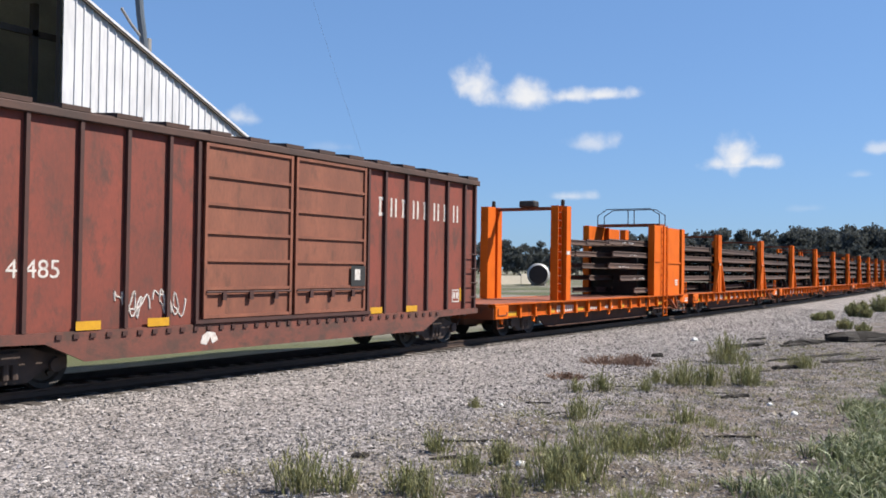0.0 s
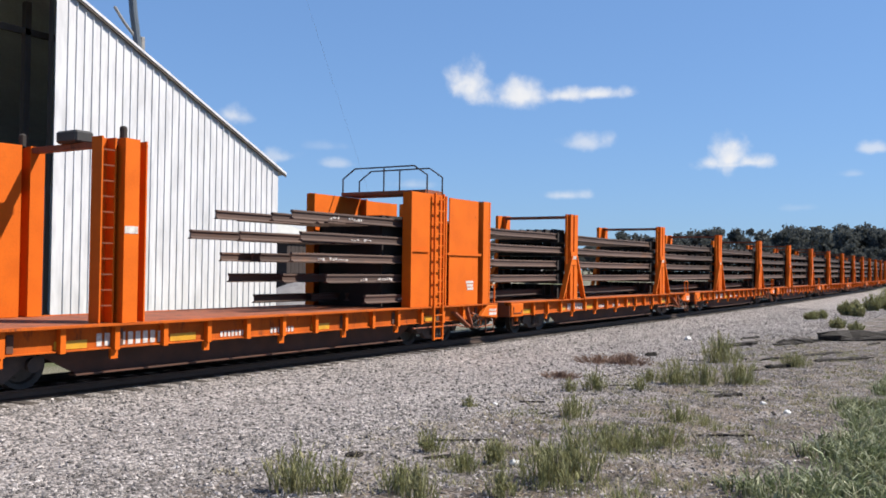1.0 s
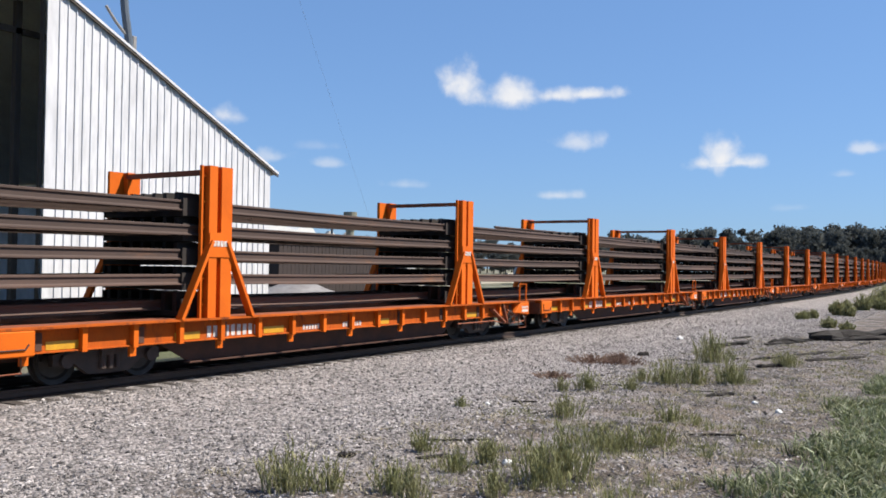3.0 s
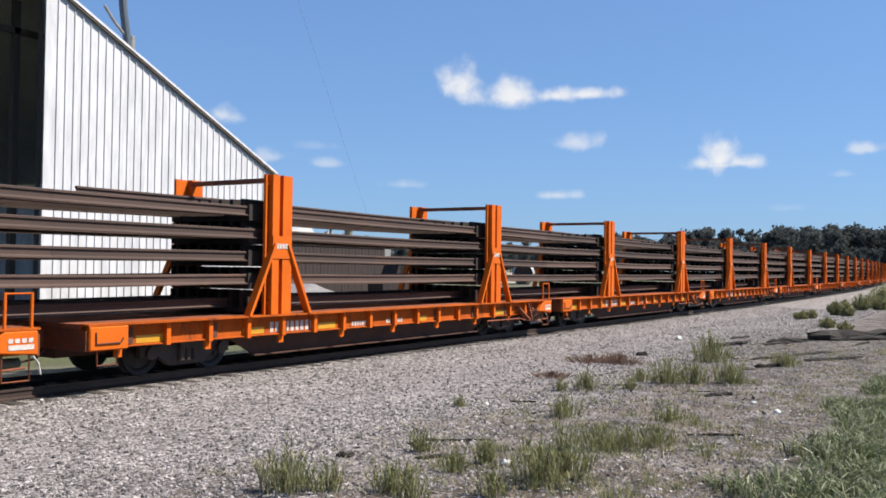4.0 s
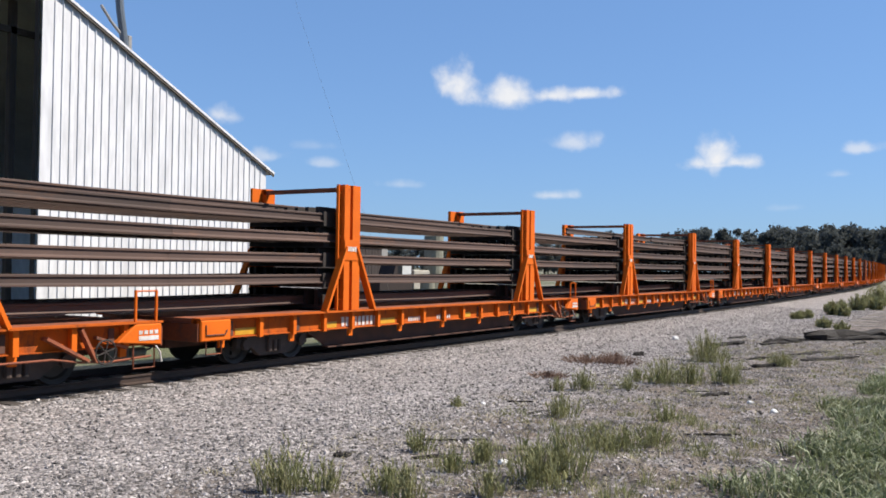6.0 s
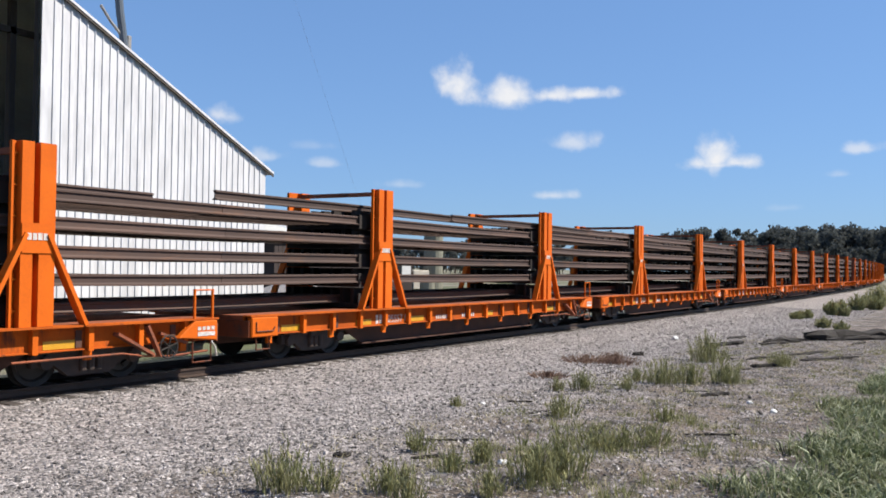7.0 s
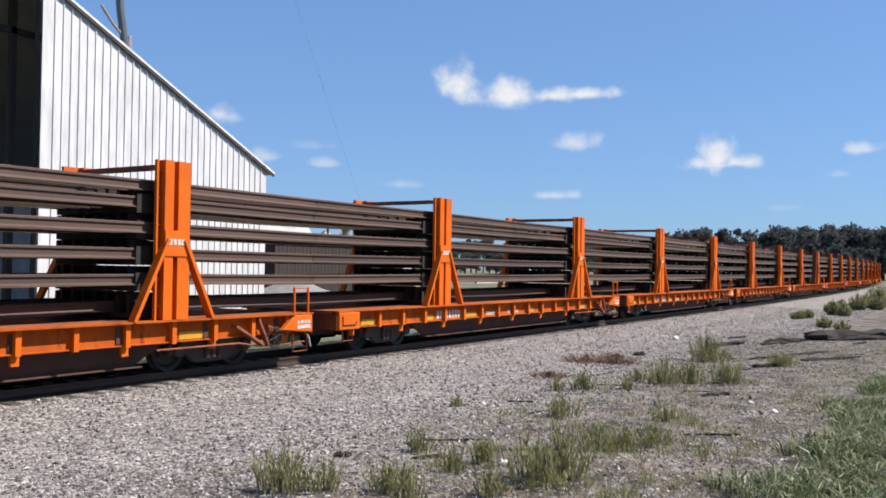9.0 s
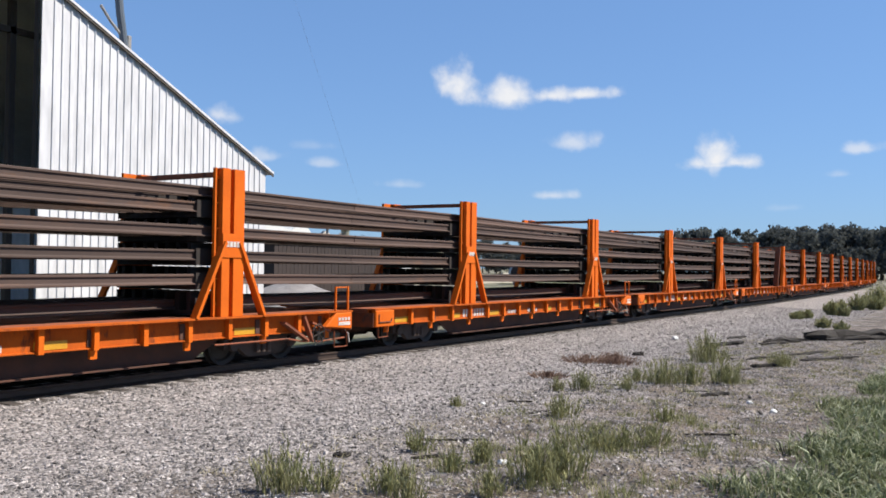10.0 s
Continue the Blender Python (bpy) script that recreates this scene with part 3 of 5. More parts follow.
def rack(car, x):
    """A rail rack: a braced twin-channel post at each side, shelves between, a bar over the top."""
    for s in (-1, 1):
        key = "post" + str(s)
        if key not in shared:
            bm = bmesh.new()
            upright(bm, [(x1, s * y1) for x1, y1 in ((-0.41, 1.33), (-0.06, 1.33), (-0.06, 1.19), (0.26, 1.19), (0.26, 1.33), (0.31, 1.33), (0.31, 1.50), (0.02, 1.50), (0.02, 1.35), (-0.09, 1.35), (-0.09, 1.50), (-0.30, 1.50), (-0.30, 1.345), (-0.37, 1.345), (-0.37, 1.40), (-0.41, 1.40))], 1.06, 4.02)
            for k in range(6):   # battens across the side channel
                y0, y1 = sorted((s * 1.347, s * 1.41))
                box(bm, -0.368, -0.302, y0, y1, 1.30 + k * 0.5, 1.335 + k * 0.5)
            shared[key] = part("post", bm, ORANGE, car, "orange twin-channel steel post")
            shared[key].matrix_basis = pose(x, 0, 0)
            bm = bmesh.new()
            plate = sorted((s * 1.503, s * 1.518))
            box(bm, -0.29, 0.27, plate[0], plate[1], 2.24, 2.72)
            shared[key + "gusset"] = part("gusset", bm, ORANGE, car)
            shared[key + "gusset"].matrix_basis = pose(x, 0, 0)
            for side in (-1, 1):
                bm = bmesh.new()
                beam(bm, (side * 0.94 - 0.02, s * 1.47, 1.05), (side * 0.20 - 0.02, s * 1.47, 2.55), 0.17, 0.07)
                k2 = key + "brace" + str(side)
                shared[k2] = part("brace", bm, ORANGE, car)
                shared[k2].matrix_basis = pose(x, 0, 0)
        else:
            for k2, name in (("", "post"), ("gusset", "gusset"), ("brace-1", "brace"), ("brace1", "brace")):
                again(name, shared[key + k2], pose(x, 0, 0), car)
    if "bar" not in shared:
        bm = bmesh.new()
        box(bm, -0.06, 0.06, -1.28, 1.28, 3.88, 3.98)
        shared["bar"] = part("cross_bar", bm, DECK, car, "rusty top bar")
        shared["bar"].matrix_basis = pose(x, 0, 0)
        # each tier's shelf with its upstands is one comb-shaped casting
        teeth = [(-1.17, -0.10), (1.17, -0.10), (1.17, -0.005)]
        for k in range(8, -1, -1):
            y = -1.29 + k * 0.3225
            lo, hi = max(-1.17, y - 0.05), min(1.17, y + 0.05)
            if k == 8:
                teeth[-1] = (1.17, 0.36)
                teeth += [(lo if lo < 1.12 else 1.12, 0.36), (lo if lo < 1.12 else 1.12, -0.005)]
            elif k == 0:
                teeth += [(-1.12, -0.005), (-1.12, 0.24), (-1.17, 0.24)]
            else:
                teeth += [(hi, -0.005), (hi, 0.36), (lo, 0.36), (lo, -0.005)]
        # runs on left of the post, where its near-black also stands for post shade
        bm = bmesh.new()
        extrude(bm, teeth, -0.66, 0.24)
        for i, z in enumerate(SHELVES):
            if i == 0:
                shared["shelf"] = part("roller_shelf", bm, SHELF, car, "dark roller shelf, lengthened to stand for the post shade")
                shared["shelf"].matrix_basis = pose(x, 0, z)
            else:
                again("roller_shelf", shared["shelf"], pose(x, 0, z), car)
        bm = bmesh.new()
        box(bm, 0, 0.075, -1.526, -1.521, 2.45, 2.56)
        shared["plate"] = part("white_marking", bm, WHITE_MARK, car, "small white stencilled mark")
        shared["plate"].matrix_basis = pose(x - 0.20, 0, 0)
        for a in (-0.105, -0.01, 0.085):
            again("white_marking", shared["plate"], pose(x + a, 0, 0), car)
    else:
        again("cross_bar", shared["bar"], pose(x, 0, 0), car)
        for z in SHELVES:
            again("roller_shelf", shared["shelf"], pose(x, 0, z), car)
        for a in (-0.20, -0.105, -0.01, 0.085):
            again("white_marking", shared["plate"], pose(x + a, 0, 0), car)


SHELVES = (1.19, 1.69, 2.17, 2.65, 3.13)
PITCH, HALF = 19.28, 9.195
FIRST = 42.5 + HALF     # middle of the first rail wagon at the start
RACKS = (-4.395, 5.245)


def rail_wagon():
    car = tagged(new("rail_flat_wagon"), "orange flat railway wagon with two braced rail racks", "railway wagon", "wagons of the rail train")
    flat_body(car, HALF)
    running_gear(car, 6.6)
    step_and_rail(car, HALF)
    for x in RACKS:
        rack(car, x)
    return car


def rail_bar(length, sag=0.022):
    """A bare rail, foot down, along x from 0, dipping a little between the racks."""
    half = [(0.0, 0.0), (0.068, 0.0), (0.068, 0.012), (0.016, 0.030), (0.010, 0.045), (0.010, 0.120), (0.036, 0.132), (0.036, 0.160), (0.026, 0.168), (0.0, 0.168)]
    half = [(y * 1.1, z * 1.22) for y, z in half]
    ring = half[1:-1] + [(-y, z) for y, z in half[1:-1][::-1]]
    n = max(2, int(length / 1.2))
    bm = bmesh.new()
    rows = []
    for i in range(n + 1):
        x = length * i / n
        dip = -sag * (0.5 - 0.5 * math.cos(math.tau * (x - 5.3) / 9.64))
        rows.append([bm.verts.new((x, y, z + dip)) for y, z in ring])
    for a, b in zip(rows, rows[1:]):
        for k in range(len(ring)):
            bm.faces.new((a[k], a[(k + 1) % len(ring)], b[(k + 1) % len(ring)], b[k]))
    bm.faces.new(rows[0][::-1])
    bm.faces.new(rows[-1])
    bmesh.ops.recalc_face_normals(bm, faces=bm.faces[:])
    return bm


PLACES = [-1.13 + k * 0.3225 for k in range(8)]


def rail_load(name="rail_load"):
    """The long rails over one wagon's length, from rack to rack; the lengths meet end to end."""
    return tagged(new(name), "layers of long brown steel rails lying in wagon racks", "steel rails", "rail loads of the train")


def make_train():
    rng = random.Random(4)
    bar = {}
    first = rail_wagon()
    wagons = [first] + [copy_thing(first, Matrix()) for _ in range(15)]
    for i, car in enumerate(wagons):
        rolling.append((car, FIRST + i * PITCH, 6.6))
    # a leaning brace post on one wagon far back, where the rails are tied down
    bm = bmesh.new()
    beam(bm, (2.2, -1.44, 1.06), (3.1, -1.44, 3.9), 0.34, 0.16)
    part("tie_down_post", bm, ORANGE_DULL, wagons[10], "leaning orange tie-down post")
    for n, digits in ((5, "905557"), (6, "905558")):   # the two whose digits can be read
        for o in [o for o in wagons[n].children if o.name.startswith("road_number") and o.location.x > -HALF + 4.95]:
            bpy.data.objects.remove(o)
        letters("road_number", digits, 0.27, WHITE_MARK, wagons[n], Matrix.Translation((-HALF + 5.03, -1.341, 0.68)) @ pose(0, 0, 0, rx=90), "white stencilled road number")
    # offsets of every rail, the same all along the train so that the lengths join
    slots = [(tier, k, rng.uniform(-0.05, 0.05), rng.uniform(0.0, 0.012)) for tier in range(5) for k in range(8)]
    for i in range(16):
        load = rail_load()
        for tier, k, dy, dz in slots:
            if tier == 0 and k < 2:     # the lowest tier lies farther in; the deck shows before it
                continue
            m = pose(-PITCH / 2 - 0.08, PLACES[k] + dy, SHELVES[tier] + dz)
            kind = "rail" if k < 1 else "slack" if (k * 3 + tier) % 3 else "loose"
            if kind not in bar:
                bar[kind] = part("rail", rail_bar(PITCH + 0.05, {"rail": 0.015, "slack": 0.035, "loose": 0.022}[kind]), RAIL, load)
                bar[kind].matrix_basis = m
            else:
                again("rail", bar[kind], m, load)
        top = 0 if i < 2 else 1 if i < 5 else 2 if i == 5 else 3
        for k in range(top):
            start = 0.0
            y = PLACES[(7 - k) if i < 5 else (0, 1, 7)[k]] + 0.02
            if i == 2 or (i == 5 and k == 0):
                start = 2.0 if i == 2 else 9.0
                short = part("rail", rail_bar(PITCH - start), RAIL, load)
                short.matrix_basis = pose(-PITCH / 2 + start, y, SHELVES[4] + 0.32)
            else:
                again("rail", bar["rail"], pose(-PITCH / 2, y, SHELVES[4] + 0.32), load)
        rolling.append((load, FIRST + i * PITCH + 0.1, 6.6))

    # the anchor wagon ahead of them
    car = tagged(new("anchor_flat_wagon"), "orange flat wagon with a loading portal and a tall bulkhead", "railway wagon", "wagons of the rail train")
    flat_body(car, 9.24)
    running_gear(car, 6.5)
    step_and_rail(car, 9.24)
    mid = 23.2 + 9.24
    x = 28.28 - mid
    for s in (-1, 1):
        bm = bmesh.new()
        if s < 0:
            upright(bm, [(x + dx, -dy) for dx, dy in ((-0.40, 1.06), (0.52, 1.06), (0.52, 1.40), (0.49, 1.40), (0.49, 1.12), (0.28, 1.12), (0.28, 1.49), (-0.03, 1.49), (-0.03, 1.12), (-0.10, 1.12), (-0.10, 1.34), (-0.13, 1.34), (-0.13, 1.12), (-0.37, 1.12), (-0.37, 1.34), (-0.40, 1.34))], 1.06, 4.29)
        else:
            upright(bm, [(x + dx, dy) for dx, dy in ((-0.74, 1.20), (-0.28, 1.16), (-0.28, 1.44), (-0.10, 1.44), (-0.10, 1.16), (0.20, 1.16), (0.20, 1.50), (-0.74, 1.50))], 1.06, 4.29)
        part("portal_column", bm, ORANGE, car, "orange portal column")
        if s < 0:
            for k in range(11):
                bm = bmesh.new()
                box(bm, x - 0.37, x - 0.13, -1.335, -1.31, 1.35 + k * 0.27, 1.375 + k * 0.27)
                part("rung", bm, ORANGE_DULL, car)
        bm = bmesh.new()
        box(bm, x - 0.12 - 0.14 * s, x - 0.14 * s, s * 1.28 - 0.06, s * 1.28 + 0.06, 4.25, 4.52)
        part("pulley", bevelled(bm, 0.03), SHELF, car)
    bm = bmesh.new()
    box(bm, x - 0.08, x + 0.08, -1.3, 1.3, 4.16, 4.27)
    part("portal_beam", bm, DECK, car, "rusty portal beam")
    bm = bmesh.new()
    box(bm, x - 0.2, x + 0.2, -0.32, 0.28, 4.27, 4.50)
    part("winch_box", bevelled(bm, 0.04), BLACK, car, "black box on the portal beam")
    bm = bmesh.new()
    box(bm, x - 0.02, x + 0.26, -1.496, -1.491, 2.62, 2.75)
    part("white_marking", bm, WHITE_MARK, car, "small white number mark")
    # bulkhead: plated walls at both sides with posts, a ladder and a railed gangway over the top
    left, right = 37.15 - mid, 41.2 - mid
    for s in (-1, 1):
        a, b = sorted((s * 1.46, s * 1.43))
        far = 0.62 if s > 0 else 0.0
        for x0, x1, top in ((left - far, left + 1.60, 4.06), (left + 1.86, right - 0.62, 4.02)):
            bm = bmesh.new()
            box(bm, x0, x1, a, b, 1.06, top)
            part("bulkhead_panel", bm, ORANGE, car, "bright orange steel bulkhead panel")
        for px, w in ((left - far - 0.028, 0.05), (left + 1.64, 0.06), (right - 0.22, 0.34), (right, 0.06)):
            bm = bmesh.new()
            c, d = sorted((s * 1.50, s * 1.22))
            box(bm, px - w / 2, px + w / 2, c, d, 1.06, 4.04)
            part("bulkhead_post", bm, ORANGE, car)
        c, d = sorted((s * 1.50, s * 1.465))
        for x0, x1, z in ((left + 1.7, right - 0.5, 2.44), (left, left + 0.8, 2.50)):
            bm = bmesh.new()
            box(bm, x0, x1, c, d, z, z + 0.07)
            part("stiffener", bm, ORANGE, car)
    bm = bmesh.new()
    for dx in (0.0, 0.42):
        box(bm, left + 0.98 + dx - 0.025, left + 0.98 + dx + 0.025, -1.58, -1.52, 0.16, 4.08)
    for k in range(13):
        box(bm, left + 0.98, left + 1.40, -1.57, -1.54, 0.19 + k * 0.31, 0.22 + k * 0.31)
    part("ladder", bm, ORANGE, car, "orange ladder up the bulkhead")
    bm = bmesh.new()
    box(bm, left + 0.70, left + 1.58, -1.42, 1.42, 4.062, 4.16)
    part("gangway", bm, DECK, car, "rusty gangway over the rails")
    for dx in (0.77, 1.52):
        bm = bmesh.new()
        pts = [(left + dx, -1.42, 4.08), (left + dx, -1.42, 4.55), (left + dx, -1.0, 4.82), (left + dx, 1.0, 4.82), (left + dx, 1.42, 4.55), (left + dx, 1.42, 4.08)]
        tube(bm, pts, 0.022, 6)
        tube(bm, [(left + dx, 0, 4.08), (left + dx, 0, 4.82)], 0.02, 6)
        part("hand_rail", bm, SHELF, car, "dark tubular hand rail")
    bm = bmesh.new()
    for k, (a, w) in enumerate(((0.0, 0.40), (0.02, 0.36), (0.06, 0.34))):
        bm = bmesh.new()
        box(bm, left + 2.78 + a, left + 2.78 + a + w, -1.468, -1.462, 1.66 - k * 0.095, 1.73 - k * 0.095)
        part("white_marking", bm, WHITE_MARK, car, "small line of white stencilled writing")
    # added block: its near-black stands for the shaded inside of the rail stack
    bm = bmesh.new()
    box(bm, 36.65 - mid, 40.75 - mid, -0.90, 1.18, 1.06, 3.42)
    part("clamp_block", bm, SHELF, car, "dark filler block standing for the shaded rail stack")
    rolling.append((car, mid, 6.5))

    load = rail_load()
    near = (35.6, 34.2, 33.0, 33.2, 33.0)     # where the rails of each tier end, at the near side and at the far side
    away = (33.8, 33.0, 32.7, 31.8, 32.6)
    for tier, k, dy, dz in slots:
        start = near[tier] if k == 0 else near[tier] + 2.6 + rng.uniform(-0.8, 1.6) if k < 4 else away[tier] if k == 6 else away[tier] + rng.uniform(0.6, 3.4)
        o = part("rail", rail_bar(42.15 - start, 0.0), RAIL, load)
        o.matrix_basis = pose(start - mid, PLACES[k] + dy, SHELVES[tier] + dz)
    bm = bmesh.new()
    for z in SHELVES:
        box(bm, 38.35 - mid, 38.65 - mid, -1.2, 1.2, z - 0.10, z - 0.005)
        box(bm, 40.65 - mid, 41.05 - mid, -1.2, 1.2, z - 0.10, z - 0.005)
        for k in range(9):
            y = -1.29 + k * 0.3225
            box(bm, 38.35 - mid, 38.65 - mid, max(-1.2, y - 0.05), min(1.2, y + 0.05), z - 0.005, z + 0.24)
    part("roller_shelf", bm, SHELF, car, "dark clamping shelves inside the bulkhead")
    for tier, spans in enumerate((((37.0, 0.4),), ((35.4, 0.25), (36.1, 0.6)), ((33.8, 0.2), (34.2, 0.7)), ((35.0, 0.25), (35.5, 0.3)), ((34.2, 0.35), (34.9, 0.5)))):
        for a, wide in spans:
            at = a - mid
            while at < a + wide - mid:
                w, low = rng.uniform(0.02, 0.07), rng.uniform(0.05, 0.08)
                bm = bmesh.new()
                box(bm, at, at + w, PLACES[0] - 0.075, PLACES[0] - 0.048, SHELVES[tier] + low, SHELVES[tier] + low + rng.uniform(0.02, 0.06))
                part("chalk_mark", bm, WHITE_MARK, load, "white chalk mark on a rail end")
                at += w + rng.uniform(0.02, 0.07)
    rolling.append((load, mid, 6.5))
    return wagons


def make_boxcar():
    car = tagged(new("boxcar"), "rust-red steel boxcar with paler twin sliding doors", "boxcar")
    mid, half = 14.5, 7.78
    bm = bmesh.new()
    box(bm, -half, half, -1.42, 1.42, 0.98, 4.55)
    part("body", bm, BOX_RED, car, "weathered rust-red sheet sides")
    bm = bmesh.new()
    for s in (-1, 1):
        prism(bm, [(-half, 0.98), (half, 0.98), (half, 0.84), (half - 2.0, 0.80), (half - 2.75, 0.47), (-half + 2.75, 0.47), (-half + 2.0, 0.80), (-half, 0.84)], min(s * 1.44, s * 1.49), max(s * 1.44, s * 1.49))
    part("side_sill", bm, BOX_SILL, car, "dirty faded red fish-belly side sill")
    bm = bmesh.new()
    box(bm, -half + 0.3, half - 0.3, -0.4, 0.4, 0.55, 0.97)
    for i in range(11):
        x = -half + 0.8 + i * 1.42
        box(bm, x - 0.06, x + 0.06, -1.40, 1.40, 0.78, 0.97)
    part("underframe", bm, UNDER, car, "dark underframe")
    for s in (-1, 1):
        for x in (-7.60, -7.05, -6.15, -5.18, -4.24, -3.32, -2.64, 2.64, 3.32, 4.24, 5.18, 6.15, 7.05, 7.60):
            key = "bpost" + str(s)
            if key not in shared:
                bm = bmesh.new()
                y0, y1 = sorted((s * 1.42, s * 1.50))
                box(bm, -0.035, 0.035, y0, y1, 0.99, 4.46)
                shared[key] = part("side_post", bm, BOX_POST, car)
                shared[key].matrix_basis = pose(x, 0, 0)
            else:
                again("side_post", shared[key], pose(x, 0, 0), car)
        bm = bmesh.new()
        y0, y1 = sorted((s * 1.40, s * 1.53))
        box(bm, -half, half, y0, y1, 4.46, 4.60)
        part("eave_rail", bevelled(bm, 0.015), BOX_ROOF, car)
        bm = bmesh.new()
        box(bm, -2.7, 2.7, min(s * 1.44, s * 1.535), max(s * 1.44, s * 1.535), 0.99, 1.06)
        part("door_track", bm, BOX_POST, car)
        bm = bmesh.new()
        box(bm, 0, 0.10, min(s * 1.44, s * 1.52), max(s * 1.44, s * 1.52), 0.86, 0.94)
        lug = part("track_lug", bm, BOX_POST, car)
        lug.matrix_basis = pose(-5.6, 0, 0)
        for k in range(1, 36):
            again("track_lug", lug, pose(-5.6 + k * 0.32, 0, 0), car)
    for s in (-1, 1):
        for x0, x1 in ((-2.50, -0.05), (0.05, 2.50)):
            bm = bmesh.new()
            y0, y1 = sorted((s * 1.45, s * 1.47))
            box(bm, x0, x1, y0, y1, 1.10, 4.42)
            door = part("door", bm, BOX_DOOR, car, "faded brown ribbed sliding door")
            f0, f1 = sorted((s * 1.45, s * 1.515))
            for x in (x0, x1 - 0.07):
                bm = bmesh.new()
                box(bm, x, x + 0.07, f0, f1, 1.08, 4.44)
                part("door_stile", bm, BOX_DOOR, door)
            for z in (1.08, 1.62, 2.17, 2.70, 3.25, 3.80, 4.38):
                bm = bmesh.new()
                g = sorted((s * 1.47, s * 1.51))
                box(bm, x0 + 0.07, x1 - 0.07, g[0], g[1], z, z + 0.06)
                part("door_rib", bm, BOX_DOOR, door)
            if s < 0:
                bm = bmesh.new()
                tube(bm, [(x0 + 0.05, -1.53, 1.58), (x1 - 0.05, -1.53, 1.58)], 0.022, 6)
                for x in (x0 + 0.5, (x0 + x1) / 2, x1 - 0.5):
                    box(bm, x - 0.05, x + 0.05, -1.56, -1.51, 1.42, 1.60)
                part("door_lock", bm, BOX_POST, door)
    # peaked roof with raised seams
    bm = bmesh.new()
    prism(bm, [(-half, 4.601), (half, 4.601), (half, 4.63), (-half, 4.63)], -1.46, 1.46)
    for s in (-1, 1):
        v = [bm.verts.new(p) for p in ((-half, s * 1.46, 4.63), (half, s * 1.46, 4.63), (half, 0, 4.76), (-half, 0, 4.76))]
        bm.faces.new(v)
    for k in range(15):
        x = -half + 0.35 + k * (2 * half - 0.7) / 14
        for s in (-1, 1):
            m = Matrix.Translation((x, s * 0.74, 4.70)) @ pose(0, 0, 0, rx=-s * 5)
            box(bm, -0.27, 0.27, -0.76, 0.76, -0.02, 0.06, m)
    part("roof", bm, BOX_ROOF, car, "dull brown ribbed roof")
    for x in (-half, half):
        bm = bmesh.new()
        for k in range(9):
            box(bm, min(x, x + math.copysign(0.07, x)), max(x, x + math.copysign(0.07, x)), -1.3, 1.3, 1.25 + k * 0.36, 1.42 + k * 0.36)
        part("end_ribs", bevelled(bm, 0.03), BOX_RED, car)
        bm = bmesh.new()
        xx = x - math.copysign(0.3, x)
        for k in range(4):
            tube(bm, [(xx - 0.2, -1.53, 1.3 + k * 0.4), (xx + 0.2, -1.53, 1.3 + k * 0.4)], 0.015, 6)
        part("grab_iron", bm, BOX_POST, car)
        c = part("coupler", coupler_mesh(), TRUCK, car, "dark steel coupler")
        c.matrix_basis = pose(x, 0, 0, rz=0 if x > 0 else 180)
    running_gear(car, 6.2)
    # markings
    for i in range(8):   # the road's name: one plain white mark for each stencilled letter
        bm = bmesh.new()
        x = 17.60 - mid + i * 0.485
        for a, b, c, d in (((0, 0.07, 0, 0.46), (0.19, 0.26, 0, 0.46)) if i % 2 else ((0, 0.24, 0.38, 0.46), (0.02, 0.10, 0.05, 0.42), (0, 0.22, 0.0, 0.08)))[:3]:
            box(bm, a, b, -1.425, -1.421, 3.36 + c, 3.36 + d)
        o = part("white_marking", bm, WHITE_MARK, car, "worn white mark")
        o.matrix_basis = pose(x, 0, 0)
    letters("number", "4 485", 0.42, WHITE_MARK, car, Matrix.Translation((8.06 - mid, -1.424, 1.86)) @ pose(0, 0, 0, rx=90), "worn white number on the side")
    bm = bmesh.new()
    box(bm, 1.95, 2.48, -1.522, -1.518, 1.66, 2.13)
    part("placard", bm, BLACK, car, "black placard panel")
    bm = bmesh.new()
    box(bm, 2.08, 2.28, -1.527, -1.523, 1.80, 2.05)
    part("white_marking", bm, WHITE_MARK, car, "white card on the placard")
    bm = bmesh.new()
    x = 21.0 - mid
    for a, b, c, d in ((0, 0.36, 0, 0.03), (0, 0.36, 0.32, 0.35), (0, 0.03, 0, 0.35), (0.33, 0.36, 0, 0.35), (0.06, 0.15, 0.1, 0.28), (0.20, 0.30, 0.1, 0.28)):
        box(bm, x + a, x + b, -1.426, -1.421, 1.17 + c, 1.17 + d)
    part("white_marking", bm, WHITE_MARK, car, "white framed data panel")
    bm = bmesh.new()
    box(bm, x + 0.385, x + 0.46, -1.426, -1.421, 1.20, 1.56)
    part("reflector", bm, YELLOW, car, "narrow yellow strip beside the data panel")
    for x in (9.5, 10.95, 17.45, 18.95, 7.6):
        bm = bmesh.new()
        box(bm, x - mid - 0.24, x - mid + 0.24, -1.506, -1.501, 0.99, 1.14)
        part("reflector", bm, YELLOW, car, "yellow reflective strip")
    rng = random.Random(9)
    for x0 in (10.08, 10.92):   # scrawled paint
        bm = bmesh.new()
        pts = []
        for k in range(64):
            f = k / 63
            pts.append((x0 - mid + 0.05 + 0.58 * f + 0.10 * math.sin(23 * f + x0), -1.424, 1.46 - 0.12 * f + 0.17 * math.sin(31 * f * (1 + 0.15 * math.sin(x0))) + 0.06 * math.sin(67 * f)))
        tube(bm, pts, 0.017, 5)
        part("graffiti", bm, WHITE_MARK, car, "thin white scrawled graffiti")
    bm = bmesh.new()
